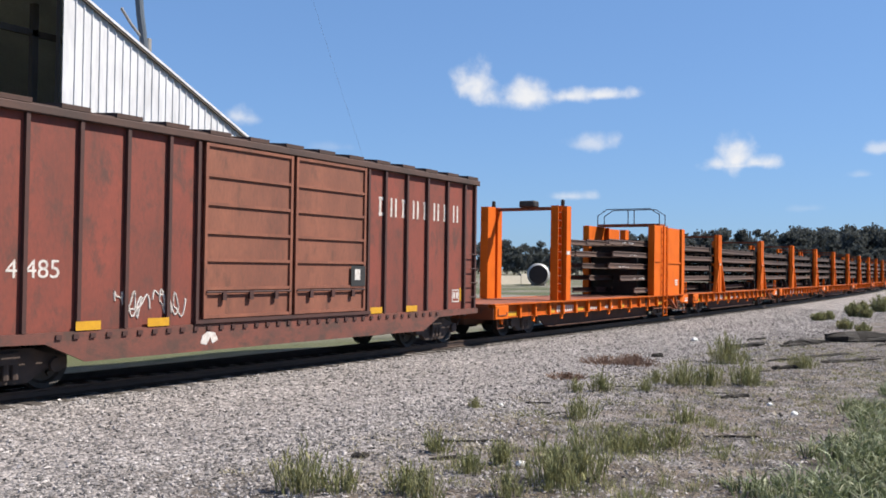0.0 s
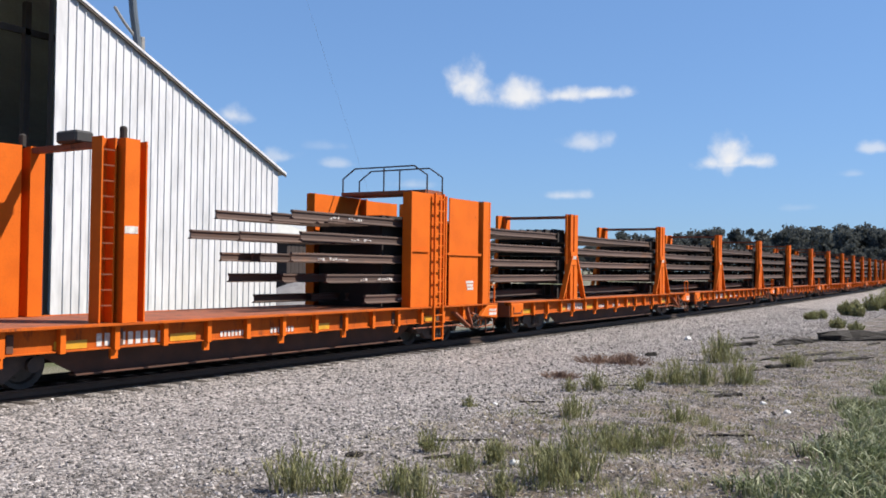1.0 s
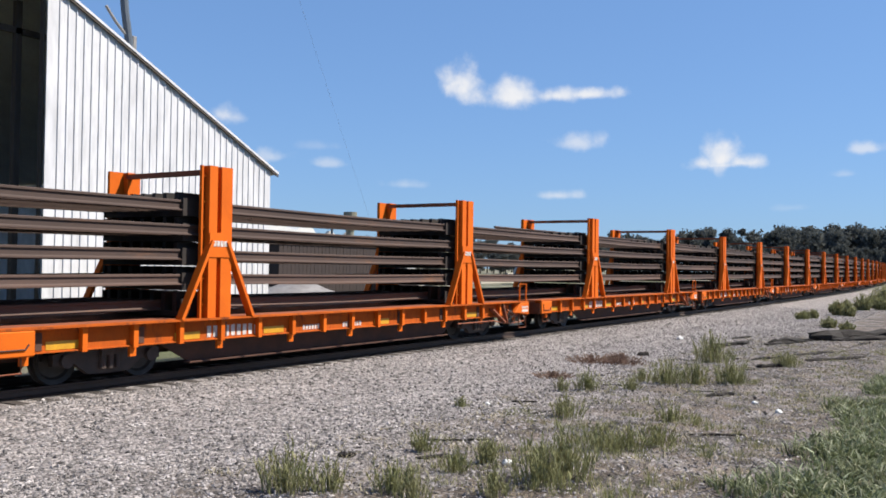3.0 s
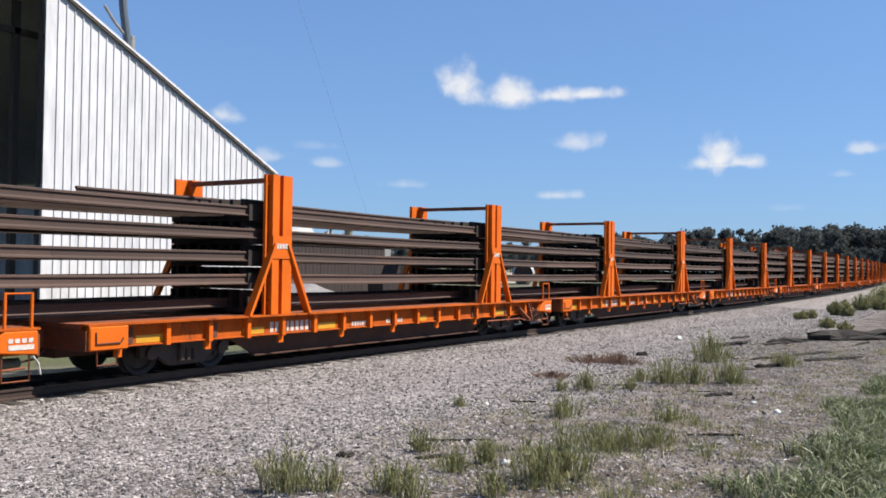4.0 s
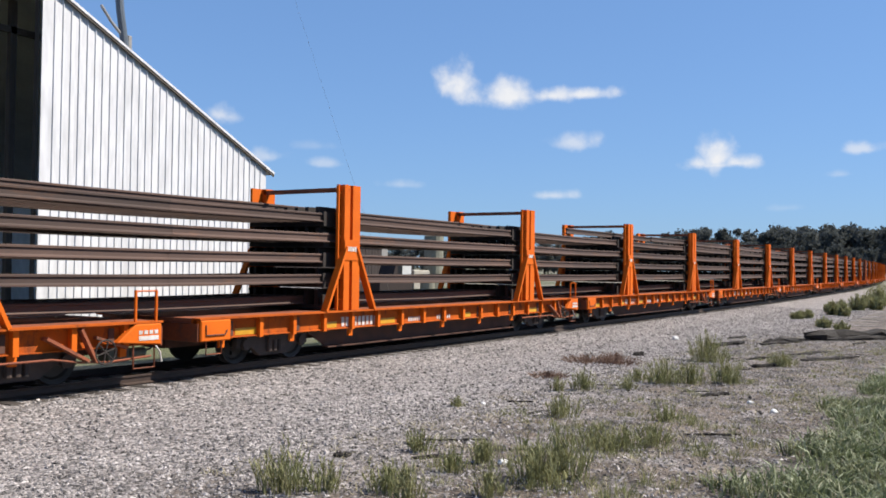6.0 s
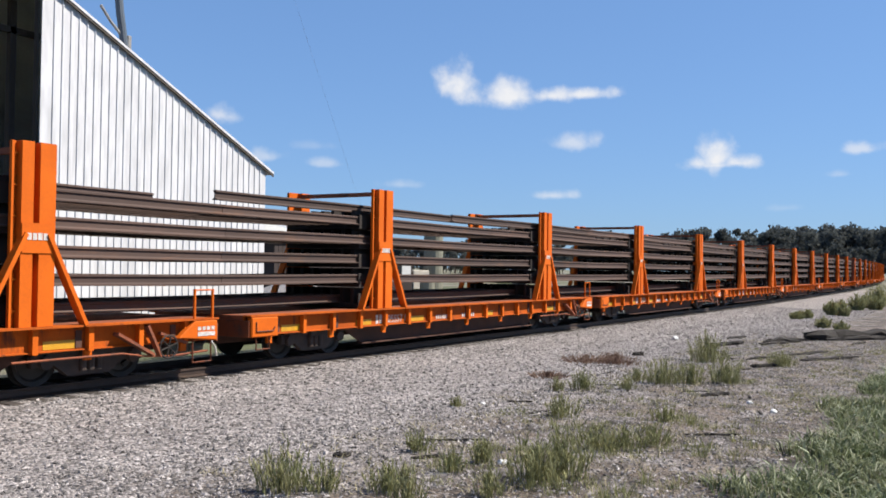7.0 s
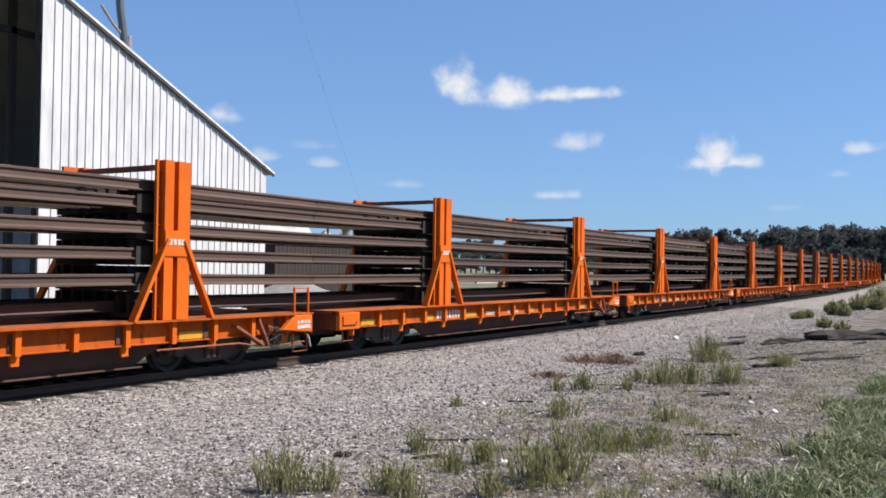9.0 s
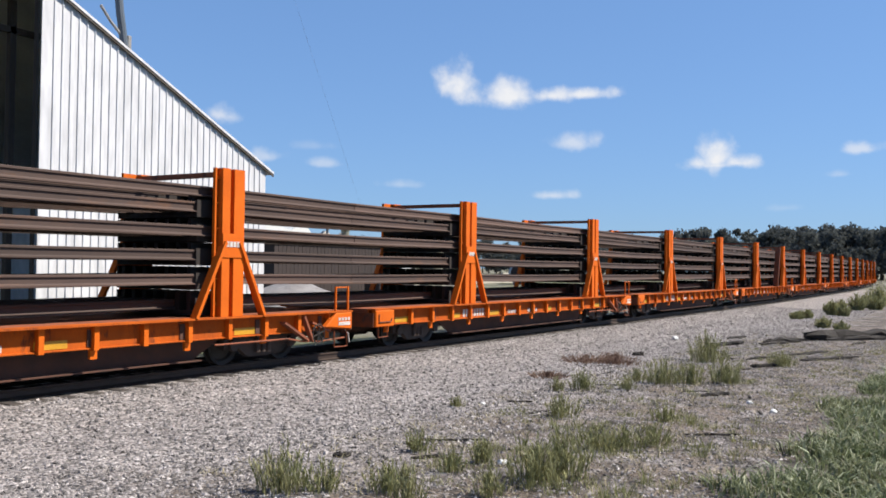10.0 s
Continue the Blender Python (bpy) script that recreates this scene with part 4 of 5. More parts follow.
    prism(bm, [(-2.55, 0.62), (-2.40, 0.58), (-2.30, 0.72), (-2.25, 0.60), (-2.1, 0.66), (-2.18, 0.80), (-2.36, 0.84), (-2.5, 0.76)], -1.496, -1.491)
    part("white_marking", bm, WHITE_MARK, car, "white paint splash on the sill")
    rolling.append((car, mid, 6.2))


make_train()
make_boxcar()

# ---- the barn ----
SHEET = material("white_ribbed_sheet", (0.635, 0.63, 0.645), (0.58, 0.58, 0.60), 0.45, scale=0.5, fine=2.5, bump=0.02, dirt=(0.567, 0.5589, 0.5427), amount=0.12, stretch=(1.5, 1, 0.3))
ROOFING = material("grey_roof_sheet", (0.3402, 0.3402, 0.3483), (0.2754, 0.2754, 0.2835), 0.5, metal=0.1, scale=0.6, fine=14, bump=0.05)
TIMBER = material("dark_barn_timber", (0.085, 0.068, 0.058), (0.065, 0.052, 0.045), 0.9, scale=2, fine=20, stretch=(1, 1, 0.2))
TRIM = material("grey_trim", (0.243, 0.2349, 0.2268), None, 0.6, scale=2, fine=20)
PIPE = material("galvanised_pipe", (0.081, 0.1053, 0.1377), (0.06075, 0.081, 0.1053), 0.6, metal=0.0, scale=3, fine=20)
BARN_Y, EAVE_X, EAVE_Z, RISE, RIDGE_X = 24.5, 26.5, 5.80, 0.483, 11.0


def roof_z(x):
    return EAVE_Z + RISE * (EAVE_X - max(x, 2 * RIDGE_X - x))


def make_barn():
    barn = tagged(new("barn"), "large white ribbed metal barn with a dark open bay", "barn")
    door_left, door_right, foot = 4.0, 16.68, -0.62
    # gable wall in ribbed sheets, one part for each sheet of three ribs
    pitch, first_rib = 0.293, 17.09
    x = door_right
    while x < EAVE_X - 0.01:
        bm = bmesh.new()
        x1 = first_rib + 2.5 * pitch if x == door_right else min(x + 3 * pitch, EAVE_X)
        line_of = [(x, 0.0)]
        rib = first_rib + math.ceil((x - first_rib) / pitch - 0.01) * pitch
        for k in range(4):
            rx = rib + k * pitch
            if first_rib - 0.01 < rx and x + 0.04 < rx and rx + 0.05 < x1:
                line_of += [(rx - 0.030, 0.0), (rx - 0.014, 0.034), (rx + 0.014, 0.034), (rx + 0.030, 0.0)]
        line_of += [(x1, 0.0)]
        outline = [(px, BARN_Y - d) for px, d in line_of] + [(x1, BARN_Y + 0.05), (x, BARN_Y + 0.05)]
        low = [bm.verts.new((px, py, foot)) for px, py in outline]
        top = [bm.verts.new((px, py, roof_z(px))) for px, py in outline]
        for k in range(len(outline)):
            j = (k + 1) % len(outline)
            bm.faces.new((low[k], low[j], top[j], top[k]))
        bm.faces.new(low[::-1])
        bm.faces.new(top)
        bmesh.ops.recalc_face_normals(bm, faces=bm.faces[:])
        part("wall_sheet", bm, SHEET, barn, "white ribbed wall sheet")
        x = x1
    # the other side of the bay
    bm = bmesh.new()
    left = 2 * RIDGE_X - EAVE_X
    prism(bm, [(left, foot), (door_left, foot), (door_left, roof_z(door_left)), (left, EAVE_Z)], BARN_Y, BARN_Y + 0.05)
    part("wall_sheet", bm, SHEET, barn, "white wall sheet beyond the bay")
    bm = bmesh.new()
    prism(bm, [(door_left, 10.6), (door_right, 10.6), (door_right, roof_z(door_right)), (RIDGE_X, roof_z(RIDGE_X)), (door_left, roof_z(door_left))], BARN_Y, BARN_Y + 0.05)
    part("gable_sheet", bm, SHEET, barn, "white gable above the bay")
    deep = 24.0
    for x in (left, EAVE_X):
        bm = bmesh.new()
        box(bm, x - 0.06, x, BARN_Y + 0.06, BARN_Y + deep, foot, EAVE_Z - 0.02)
        part("side_wall", bm, SHEET, barn, "white side wall")
    for x0, x1 in ((left, left + 5.0), (EAVE_X - 5.0, EAVE_X)):   # far gable, unseen, left open to let daylight into the bay
        bm = bmesh.new()
        prism(bm, [(x0, foot), (x1, foot), (x1, roof_z(x1) - 0.02), (x0, roof_z(x0) - 0.02)], BARN_Y + deep, BARN_Y + deep + 0.05)
        part("back_wall", bm, TIMBER, barn, "dark inner back wall")
    for s in (1, -1):
        bm = bmesh.new()
        a = EAVE_X + 0.35 if s > 0 else left - 0.35
        z = EAVE_Z - 0.35 * RISE
        prism(bm, [(RIDGE_X, roof_z(RIDGE_X) + 0.03), (a, z + 0.03), (a, z + 0.12), (RIDGE_X, roof_z(RIDGE_X) + 0.12)], BARN_Y - 0.09, BARN_Y + deep + 0.3)
        part("roof", bm, ROOFING, barn, "grey metal roof slope")
        bm = bmesh.new()
        prism(bm, [(RIDGE_X, roof_z(RIDGE_X) + 0.04), (a, z + 0.04), (a, z + 0.13), (RIDGE_X, roof_z(RIDGE_X) + 0.13)], BARN_Y - 0.13, BARN_Y - 0.095)
        part("barge_board", bm, SHEET, barn, "thin white barge trim along the gable")
        # dark strip put in as the shadow line beneath the white trim
        bm = bmesh.new()
        prism(bm, [(RIDGE_X, roof_z(RIDGE_X) - 0.05), (a, z - 0.05), (a, z + 0.028), (RIDGE_X, roof_z(RIDGE_X) + 0.028)], BARN_Y - 0.11, BARN_Y - 0.055)
        part("fascia", bm, TIMBER, barn, "dark strip standing for the shadow line under the roof edge")
        length = math.hypot(a - RIDGE_X, (a - RIDGE_X) * RISE)
        bm = bmesh.new()
        box(bm, -0.05, 0.05, BARN_Y - 0.10, BARN_Y - 0.04, -0.05, 0.02)
        rafter = part("rafter_end", bm, TIMBER, barn)
        for k in range(int(length / 0.6)):
            xx = RIDGE_X + (a - RIDGE_X) * (k + 0.5) * 0.6 / length
            if k == 0:
                rafter.matrix_basis = pose(xx, 0, roof_z(xx))
            else:
                again("rafter_end", rafter, pose(xx, 0, roof_z(xx)), barn)
    # frames inside the bay
    for k in range(6):
        bm = bmesh.new()
        y = BARN_Y + 1.6 + k * 4.2
        box(bm, door_right + 0.02, door_right + 0.22, y, y + 0.2, foot, roof_z(door_right) - 0.3)
        box(bm, RIDGE_X - 7.0, RIDGE_X + 7.0, y, y + 0.14, 9.2, 9.4)
        part("truss", bm, TIMBER, barn, "dark timber truss")
    bm = bmesh.new()
    box(bm, door_right - 0.05, door_right - 0.002, BARN_Y + 0.12, BARN_Y + 0.3, foot, roof_z(door_right) - 0.35)
    part("jamb", bm, TIMBER, barn, "dark jamb of the bay")
    return barn


make_barn()


def make_pipe():
    bm = bmesh.new()
    tube(bm, [(25.2, 31.0, -0.5), (25.0, 31.0, 10.6), (24.65, 31.0, 12.5), (24.1, 31.0, 17.0)], 0.17, 10)
    ob = tagged(new("grain_spout"), "blue-grey metal grain spout standing behind the barn", "pipe")
    part("tube", bm, PIPE, ob)
    bm = bmesh.new()
    tube(bm, [(23.7, 31.0, 12.55), (24.2, 31.0, 12.0), (24.8, 31.0, 11.5)], 0.07, 8)
    box(bm, 25.0, 25.2, 30.9, 31.1, 11.0, 11.6)
    part("collar", bevelled(bm, 0.05), TRIM, ob)


make_pipe()

def make_guy_wire():
    """A thin slack wire from the yard's ground up over the barn."""
    pts = [(GUY_FOOT[0] + (GUY_TOP[0] - GUY_FOOT[0]) * f, GUY_FOOT[1], GUY_FOOT[2] + (GUY_TOP[2] - GUY_FOOT[2]) * f - 0.15 * math.sin(math.pi * f)) for f in [k / 12 for k in range(13)]]
    bm = bmesh.new()
    tube(bm, pts, 0.005, 5)
    tagged(part("guy_wire", bm, TRIM, None, "thin grey slack wire anchored in the yard"), "", "wire")


GUY_FOOT, GUY_TOP = (57.8, 40.0, -0.7), (44.5, 40.0, 22.0)
make_guy_wire()

# ---- yard behind the line ----
YARD_BROWN = material("dark_brown_boards", (0.030, 0.018, 0.016), (0.022, 0.014, 0.013), 0.85, scale=0.8, fine=12, stretch=(2, 1, 0.3))
CREAM = material("cream_paint", (0.4455, 0.405, 0.3402), (0.3807, 0.3483, 0.2916), 0.7, scale=0.6, fine=14)
SHINGLE = material("brown_shingles", (0.1377, 0.1013, 0.081), (0.0972, 0.0729, 0.06075), 0.9, scale=1.5, fine=16)
SILVER = material("dull_silver_tank", (0.405, 0.3969, 0.3807), (0.324, 0.3078, 0.2916), 0.5, metal=0.2, scale=0.6, fine=14)
GLASS_DARK = material("dark_window", (0.02, 0.022, 0.025), None, 0.15, scale=3, fine=20, bump=0.0)
WHITE = material("white_paint", (0.6318, 0.6318, 0.6156), (0.567, 0.567, 0.5508), 0.5, scale=1.0, fine=20, bump=0.03)
GREEN_GREY = material("grey_green_tank", (0.205, 0.200, 0.150), None, 0.7, scale=1.5, fine=20)


def make_shed():
    shed = tagged(new("storage_shed"), "long dark brown board shed with a pale roof edge", "shed")
    x0, x1, y0, y1 = 53.0, 67.2, 48.0, 55.0
    bm = bmesh.new()
    box(bm, x0, x1, y0, y1, -0.7, 3.95)
    part("wall", bm, YARD_BROWN, shed)
    n = 30
    first = None
    for i in range(n):
        x = x0 + (i + 0.5) * (x1 - x0) / n
        if first is None:
            bm = bmesh.new()
            box(bm, -0.22, 0.22, -0.05, -0.005, -0.68, 3.9)
            first = part("board", bm, YARD_BROWN, shed)
            first.matrix_basis = pose(x, y0, 0)
        else:
            again("board", first, pose(x, y0 - 0.008 * (i % 2), 0), shed)
    bm = bmesh.new()
    box(bm, x0 - 0.3, x1 + 0.3, y0 - 0.3, y1 + 0.3, 3.96, 4.12)
    part("roof", bm, TRIM, shed, "pale flat roof edge")
    bm = bmesh.new()
    box(bm, x1 + 0.02, x1 + 1.0, y0 - 0.1, y0 + 0.2, -0.7, 3.7)
    part("end_frame", bm, TRIM, shed, "grey end frame")


def make_house():
    house = tagged(new("house"), "pale house with a brown shingled gable roof", "house")
    x0, x1, y0, y1 = 77.0, 85.0, 78.0, 87.0
    bm = bmesh.new()
    prism(bm, [(x0, -0.7), (x1, -0.7), (x1, 5.5), (x0, 5.5)], y0, y1)
    part("wall", bm, CREAM, house)
    bm = bmesh.new()
    for s in (0, 1):
        a, b = (y0 - 0.5, (y0 + y1) / 2) if s == 0 else (y1 + 0.5, (y0 + y1) / 2)
        v = [bm.verts.new(p) for p in ((x0 - 0.4, a, 5.4), (x1 + 0.4, a, 5.4), (x1 + 0.1, b, 7.8), (x0 - 0.4, b, 7.8))]
        w = [bm.verts.new((p.co.x, p.co.y, p.co.z + 0.15)) for p in v]
        bm.faces.new(v)
        bm.faces.new(w[::-1])
        for k in range(4):
            bm.faces.new((v[k], w[k], w[(k + 1) % 4], v[(k + 1) % 4]))
    bmesh.ops.recalc_face_normals(bm, faces=bm.faces[:])
    part("roof", bm, SHINGLE, house, "brown shingled roof")
    for x in (79.0, 81.2, 83.4):
        bm = bmesh.new()
        box(bm, x - 0.5, x + 0.5, y0 - 0.06, y0 - 0.005, 3.2, 4.7)
        w = part("window", bm, WHITE, house, "white window frame")
        bm = bmesh.new()
        box(bm, x - 0.4, x + 0.4, y0 - 0.075, y0 - 0.062, 3.3, 4.6)
        part("pane", bm, GLASS_DARK, w)
    annex = tagged(new("white_annex"), "low white building with a pale roof", "building")
    bm = bmesh.new()
    prism(bm, [(88.0, -0.7), (98.5, -0.7), (98.5, 6.3), (96.5, 8.3), (94.0, 6.9), (88.0, 7.9)], 82.0, 90.0)
    part("wall", bm, WHITE, annex)
    bm = bmesh.new()
    box(bm, 87.8, 98.7, 81.8, 90.0, 6.2, 6.35)
    part("roof_edge", bm, TRIM, annex)


def make_tanks():
    for i, x in enumerate((85.6, 87.6, 89.4, 91.2)):
        ob = tagged(new("upright_tank"), "slim upright white storage tank", "tank", "upright white tanks")
        bm = bmesh.new()
        tube(bm, [(x, 71.0, -0.7), (x, 71.0, 5.5 + 0.5 * (i % 2)), (x, 71.0, 5.9 + 0.5 * (i % 2))], 0.7, 16, taper=[0.7, 0.7, 0.3])
        part("shell", bm, CREAM if i % 2 else WHITE, ob)
    ob = tagged(new("dust_collector"), "grey-green dust collector with a bent outlet pipe", "dust collector")
    bm = bmesh.new()
    tube(bm, [(90.4, 70.0, -0.7), (90.4, 70.0, 6.4), (90.4, 70.0, 7.4), (90.4, 70.0, 8.9)], 0.75, 14, taper=[0.5, 0.5, 0.85, 0.85])
    part("drum", bm, GREEN_GREY, ob)
    bm = bmesh.new()
    tube(bm, [(90.0, 70.0, 7.9), (88.4, 70.0, 7.8), (87.2, 70.0, 7.5), (86.8, 70.0, 6.9), (86.8, 70.0, -0.6)], 0.16, 8)
    part("outlet_pipe", bm, PIPE, ob)
    tank = tagged(new("horizontal_tank"), "dull silver horizontal tank with a dark end", "tank")
    bm = bmesh.new()
    tube(bm, [(138.3, 69.5, 1.25), (138.9, 69.8, 1.25), (146.8, 73.7, 1.25), (147.3, 74.0, 1.25)], 1.95, 24, taper=[1.5, 1.95, 1.95, 1.5])
    part("shell", bm, SILVER, tank)
    bm = bmesh.new()
    tube(bm, [(138.0, 69.35, 1.25), (138.5, 69.6, 1.25)], 1.6, 24)
    part("end_plate", bm, YARD_BROWN, tank, "dark end plate")
    for a in (0.2, 0.8):
        bm = bmesh.new()
        x, y = 138.9 + 7.9 * a, 69.8 + 3.9 * a
        box(bm, x - 0.3, x + 0.3, y - 1.3, y + 1.3, -0.7, 0.3)
        part("saddle", bm, TRIM, tank)
    wall = tagged(new("low_block_wall"), "low cream block wall at the far side of the yard", "wall")
    bm = bmesh.new()
    box(bm, 140.0, 150.0, 79.0, 79.4, -0.7, 0.9)
    box(bm, 150.2, 158.0, 79.0, 79.4, -0.7, 1.3)
    part("blocks", bm, CREAM, wall)


def make_mound(name, x, y, wide, high, mat, label, seed):
    rng = random.Random(seed)
    bm = bmesh.new()
    rings = []
    for k in range(9):
        r = wide * k / 8
        z = high * (1 - (k / 8) ** 1.4) if k < 8 else -0.1
        rings.append([bm.verts.new((x + r * math.cos(a * math.tau / 22) * rng.uniform(0.92, 1.08), y + 0.8 * r * math.sin(a * math.tau / 22), z + lie(x, y) + (rng.uniform(-0.05, 0.05) if 0 < k < 8 else 0))) for a in range(22)])
    for a, b in zip(rings, rings[1:]):
        for k in range(22):
            bm.faces.new((a[k], b[k], b[(k + 1) % 22], a[(k + 1) % 22]))
    return tagged(part(name, bm, mat, None, label, smooth=True), label, "gravel pile")


def make_truck():
    truck = tagged(new("parked_truck"), "parked dark utility truck with a low beige box body", "truck")
    truck.matrix_basis = Matrix.Translation((63.6, 42.6, -0.66)) @ pose(0, 0, 0, rz=-20)
    bm = bmesh.new()
    box(bm, -0.2, 1.5, -1.15, 1.15, 0.9, 2.5)
    part("cargo_box", bevelled(bm, 0.05), CREAM, truck, "low beige box body")
    bm = bmesh.new()
    prism(bm, [(-3.6, 0.6), (-0.25, 0.6), (-0.25, 3.3), (-1.9, 3.3), (-2.3, 2.0), (-3.6, 1.7)], -1.1, 1.1)
    cab = part("cab", bevelled(bm, 0.04), YARD_BROWN, truck, "dark brown cab and bonnet")
    bm = bmesh.new()
    box(bm, -1.35, -0.45, -1.125, -1.104, 1.9, 2.85)
    part("door_panel", bm, WHITE, cab, "white panel on the cab door")
    bm = bmesh.new()
    box(bm, -1.8, -1.42, -1.12, -1.103, 2.2, 2.95)
    part("window", bm, GLASS_DARK, cab)
    for x in (-2.6, 1.2):
        for s in (-1, 1):
            bm = bmesh.new()
            tube(bm, [(x, s * 0.85, 0.42), (x, s * 1.12, 0.42)], 0.42, 16)
            part("wheel", bm, BLACK, truck, "black tyre")
    bm = bmesh.new()
    box(bm, -3.4, 2.2, -0.5, 0.5, 0.5, 0.9)
    part("chassis", bm, UNDER, truck)
    for k, (x, y, r, h) in enumerate(((66.6, 41.9, 0.85, 4.8), (60.5, 38.6, 0.6, 1.3))):
        drum = tagged(new("yard_tank"), "weathered grey-green upright tank in the yard", "tank", "yard tanks")
        bm = bmesh.new()
        tube(bm, [(x, y, -0.7), (x, y, h), (x, y, h + 0.15)], r, 16, taper=[r, r, r * 0.6])
        part("shell", bm, GREEN_GREY, drum)


make_shed()
make_house()
make_tanks()
make_mound("gravel_mound", 41.0, 35.5, 5.0, 1.9, GRAVEL, "grey pile of crushed stone beside the barn", 3)
make_truck()

# ---- plants ----
PALE = material("pale_blade", (0.30, 0.34, 0.20), (0.34, 0.33, 0.20), 0.55, scale=1.5, fine=20, bump=0.0, vary=0.35, glow_through=0.3)
GRASS = material("verge_grass", (0.118, 0.148, 0.066), (0.170, 0.190, 0.095), 0.6, scale=0.8, fine=20, bump=0.0, vary=0.45, glow_through=0.35)
WEED = material("weed_green", (0.215, 0.225, 0.095), (0.28, 0.27, 0.13), 0.75, scale=2.0, fine=20, bump=0.0, vary=0.4, glow_through=0.35)
DRY = material("dry_weed", (0.27, 0.165, 0.11), (0.19, 0.115, 0.08), 0.9, scale=2.0, fine=20, bump=0.0, vary=0.3)
STRAW = material("straw", (0.36, 0.32, 0.20), (0.28, 0.235, 0.135), 0.85, scale=2.0, fine=20, bump=0.0, vary=0.3)
# far leaves: green paled and blued, so the distance haze is in the colour
HAZY_LEAF = material("hazed_tree_leaves", (0.116, 0.124, 0.119), (0.094, 0.104, 0.098), 0.75, scale=0.3, fine=3, bump=0.0, vary=0.3, glow_through=0.4)
HAZY_LEAF.node_tree.nodes["Principled BSDF"].inputs["Specular IOR Level"].default_value = 0.05
BARK = material("bark", (0.06075, 0.0486, 0.03645), None, 0.9, scale=2, fine=10)
WOOD_OLD = material("rotten_wood", (0.022, 0.016, 0.013), (0.012, 0.010, 0.008), 0.95, scale=3, fine=18, bump=0.6, stretch=(0.4, 3, 3))


def blades(rows, mat, name, droop=0.0):
    """Blades of grass from rows of (foot, height, lean, width), joined; each bends once or twice on its way up."""
    verts, faces = [], []
    for (x, y, z), h, (lx, ly), w, turn in rows:
        c, s = math.cos(turn) * w / 2, math.sin(turn) * w / 2
        n = len(verts)
        for f, wide in ((0.0, 1.0), (0.45, 0.85), (0.8, 0.5)):
            bend = f * f
            up = z + h * f * (1 - 0.12 * f) - droop * h * max(0.0, f - 0.4)
            verts.append((x + lx * bend - c * wide, y + ly * bend - s * wide, up))
            verts.append((x + lx * bend + c * wide, y + ly * bend + s * wide, up))
        verts.append((x + lx, y + ly, z + h * 0.88 - droop * h * 0.75))
        faces += [(n, n + 1, n + 3, n + 2), (n + 2, n + 3, n + 5, n + 4), (n + 4, n + 5, n + 6)]
    me = bpy.data.meshes.new(name)
    me.from_pydata(verts, [], faces)
    me.materials.append(mat)
    return new(name, me)


def tuft_rows(rng, x, y, radius, high, count, wide=0.012, spread=0.5):
    rows = []
    for _ in range(count):
        a, r = rng.random() * math.tau, radius * rng.random() ** 0.7
        px, py = x + r * math.cos(a), y + r * math.sin(a)
        h = high * rng.uniform(0.45, 1.0) * (1 - 0.45 * r / radius)
        lean = h * spread * rng.uniform(0.2, 1.0)
        b = a + rng.uniform(-0.9, 0.9)
        rows.append(((px, py, lie(px, py) - 0.02), h, (lean * math.cos(b), lean * math.sin(b)), wide * rng.uniform(0.6, 1.4), rng.random() * math.tau))
    return rows


def weed_rows(rng, x, y, radius, high, count):
    """An upright bushy weed: stems with many short side leaves."""
    rows = []
    for _ in range(count):
        a, r = rng.random() * math.tau, radius * rng.random()
        px, py = x + 0.9 * r * math.cos(a), y + 0.9 * r * math.sin(a)
        h = high * rng.uniform(0.35, 1.05) * (1 - 0.35 * r / radius)
        lx, ly = 0.35 * r * math.cos(a) + rng.uniform(-0.1, 0.1) * h, 0.35 * r * math.sin(a) + rng.uniform(-0.1, 0.1) * h
        z = lie(px, py) - 0.02
        rows.append(((px, py, z), h, (lx, ly), 0.010, rng.random() * math.tau))
        for k in range(8):
            f = 0.15 + 0.8 * rng.random()
            b = rng.random() * math.tau
            l = high * 0.15 * rng.uniform(0.5, 1.3)
            rows.append(((px + lx * f * f, py + ly * f * f, z + h * f * 0.9), l, (l * 0.45 * math.cos(b), l * 0.45 * math.sin(b)), 0.013, rng.random() * math.tau))
    return rows


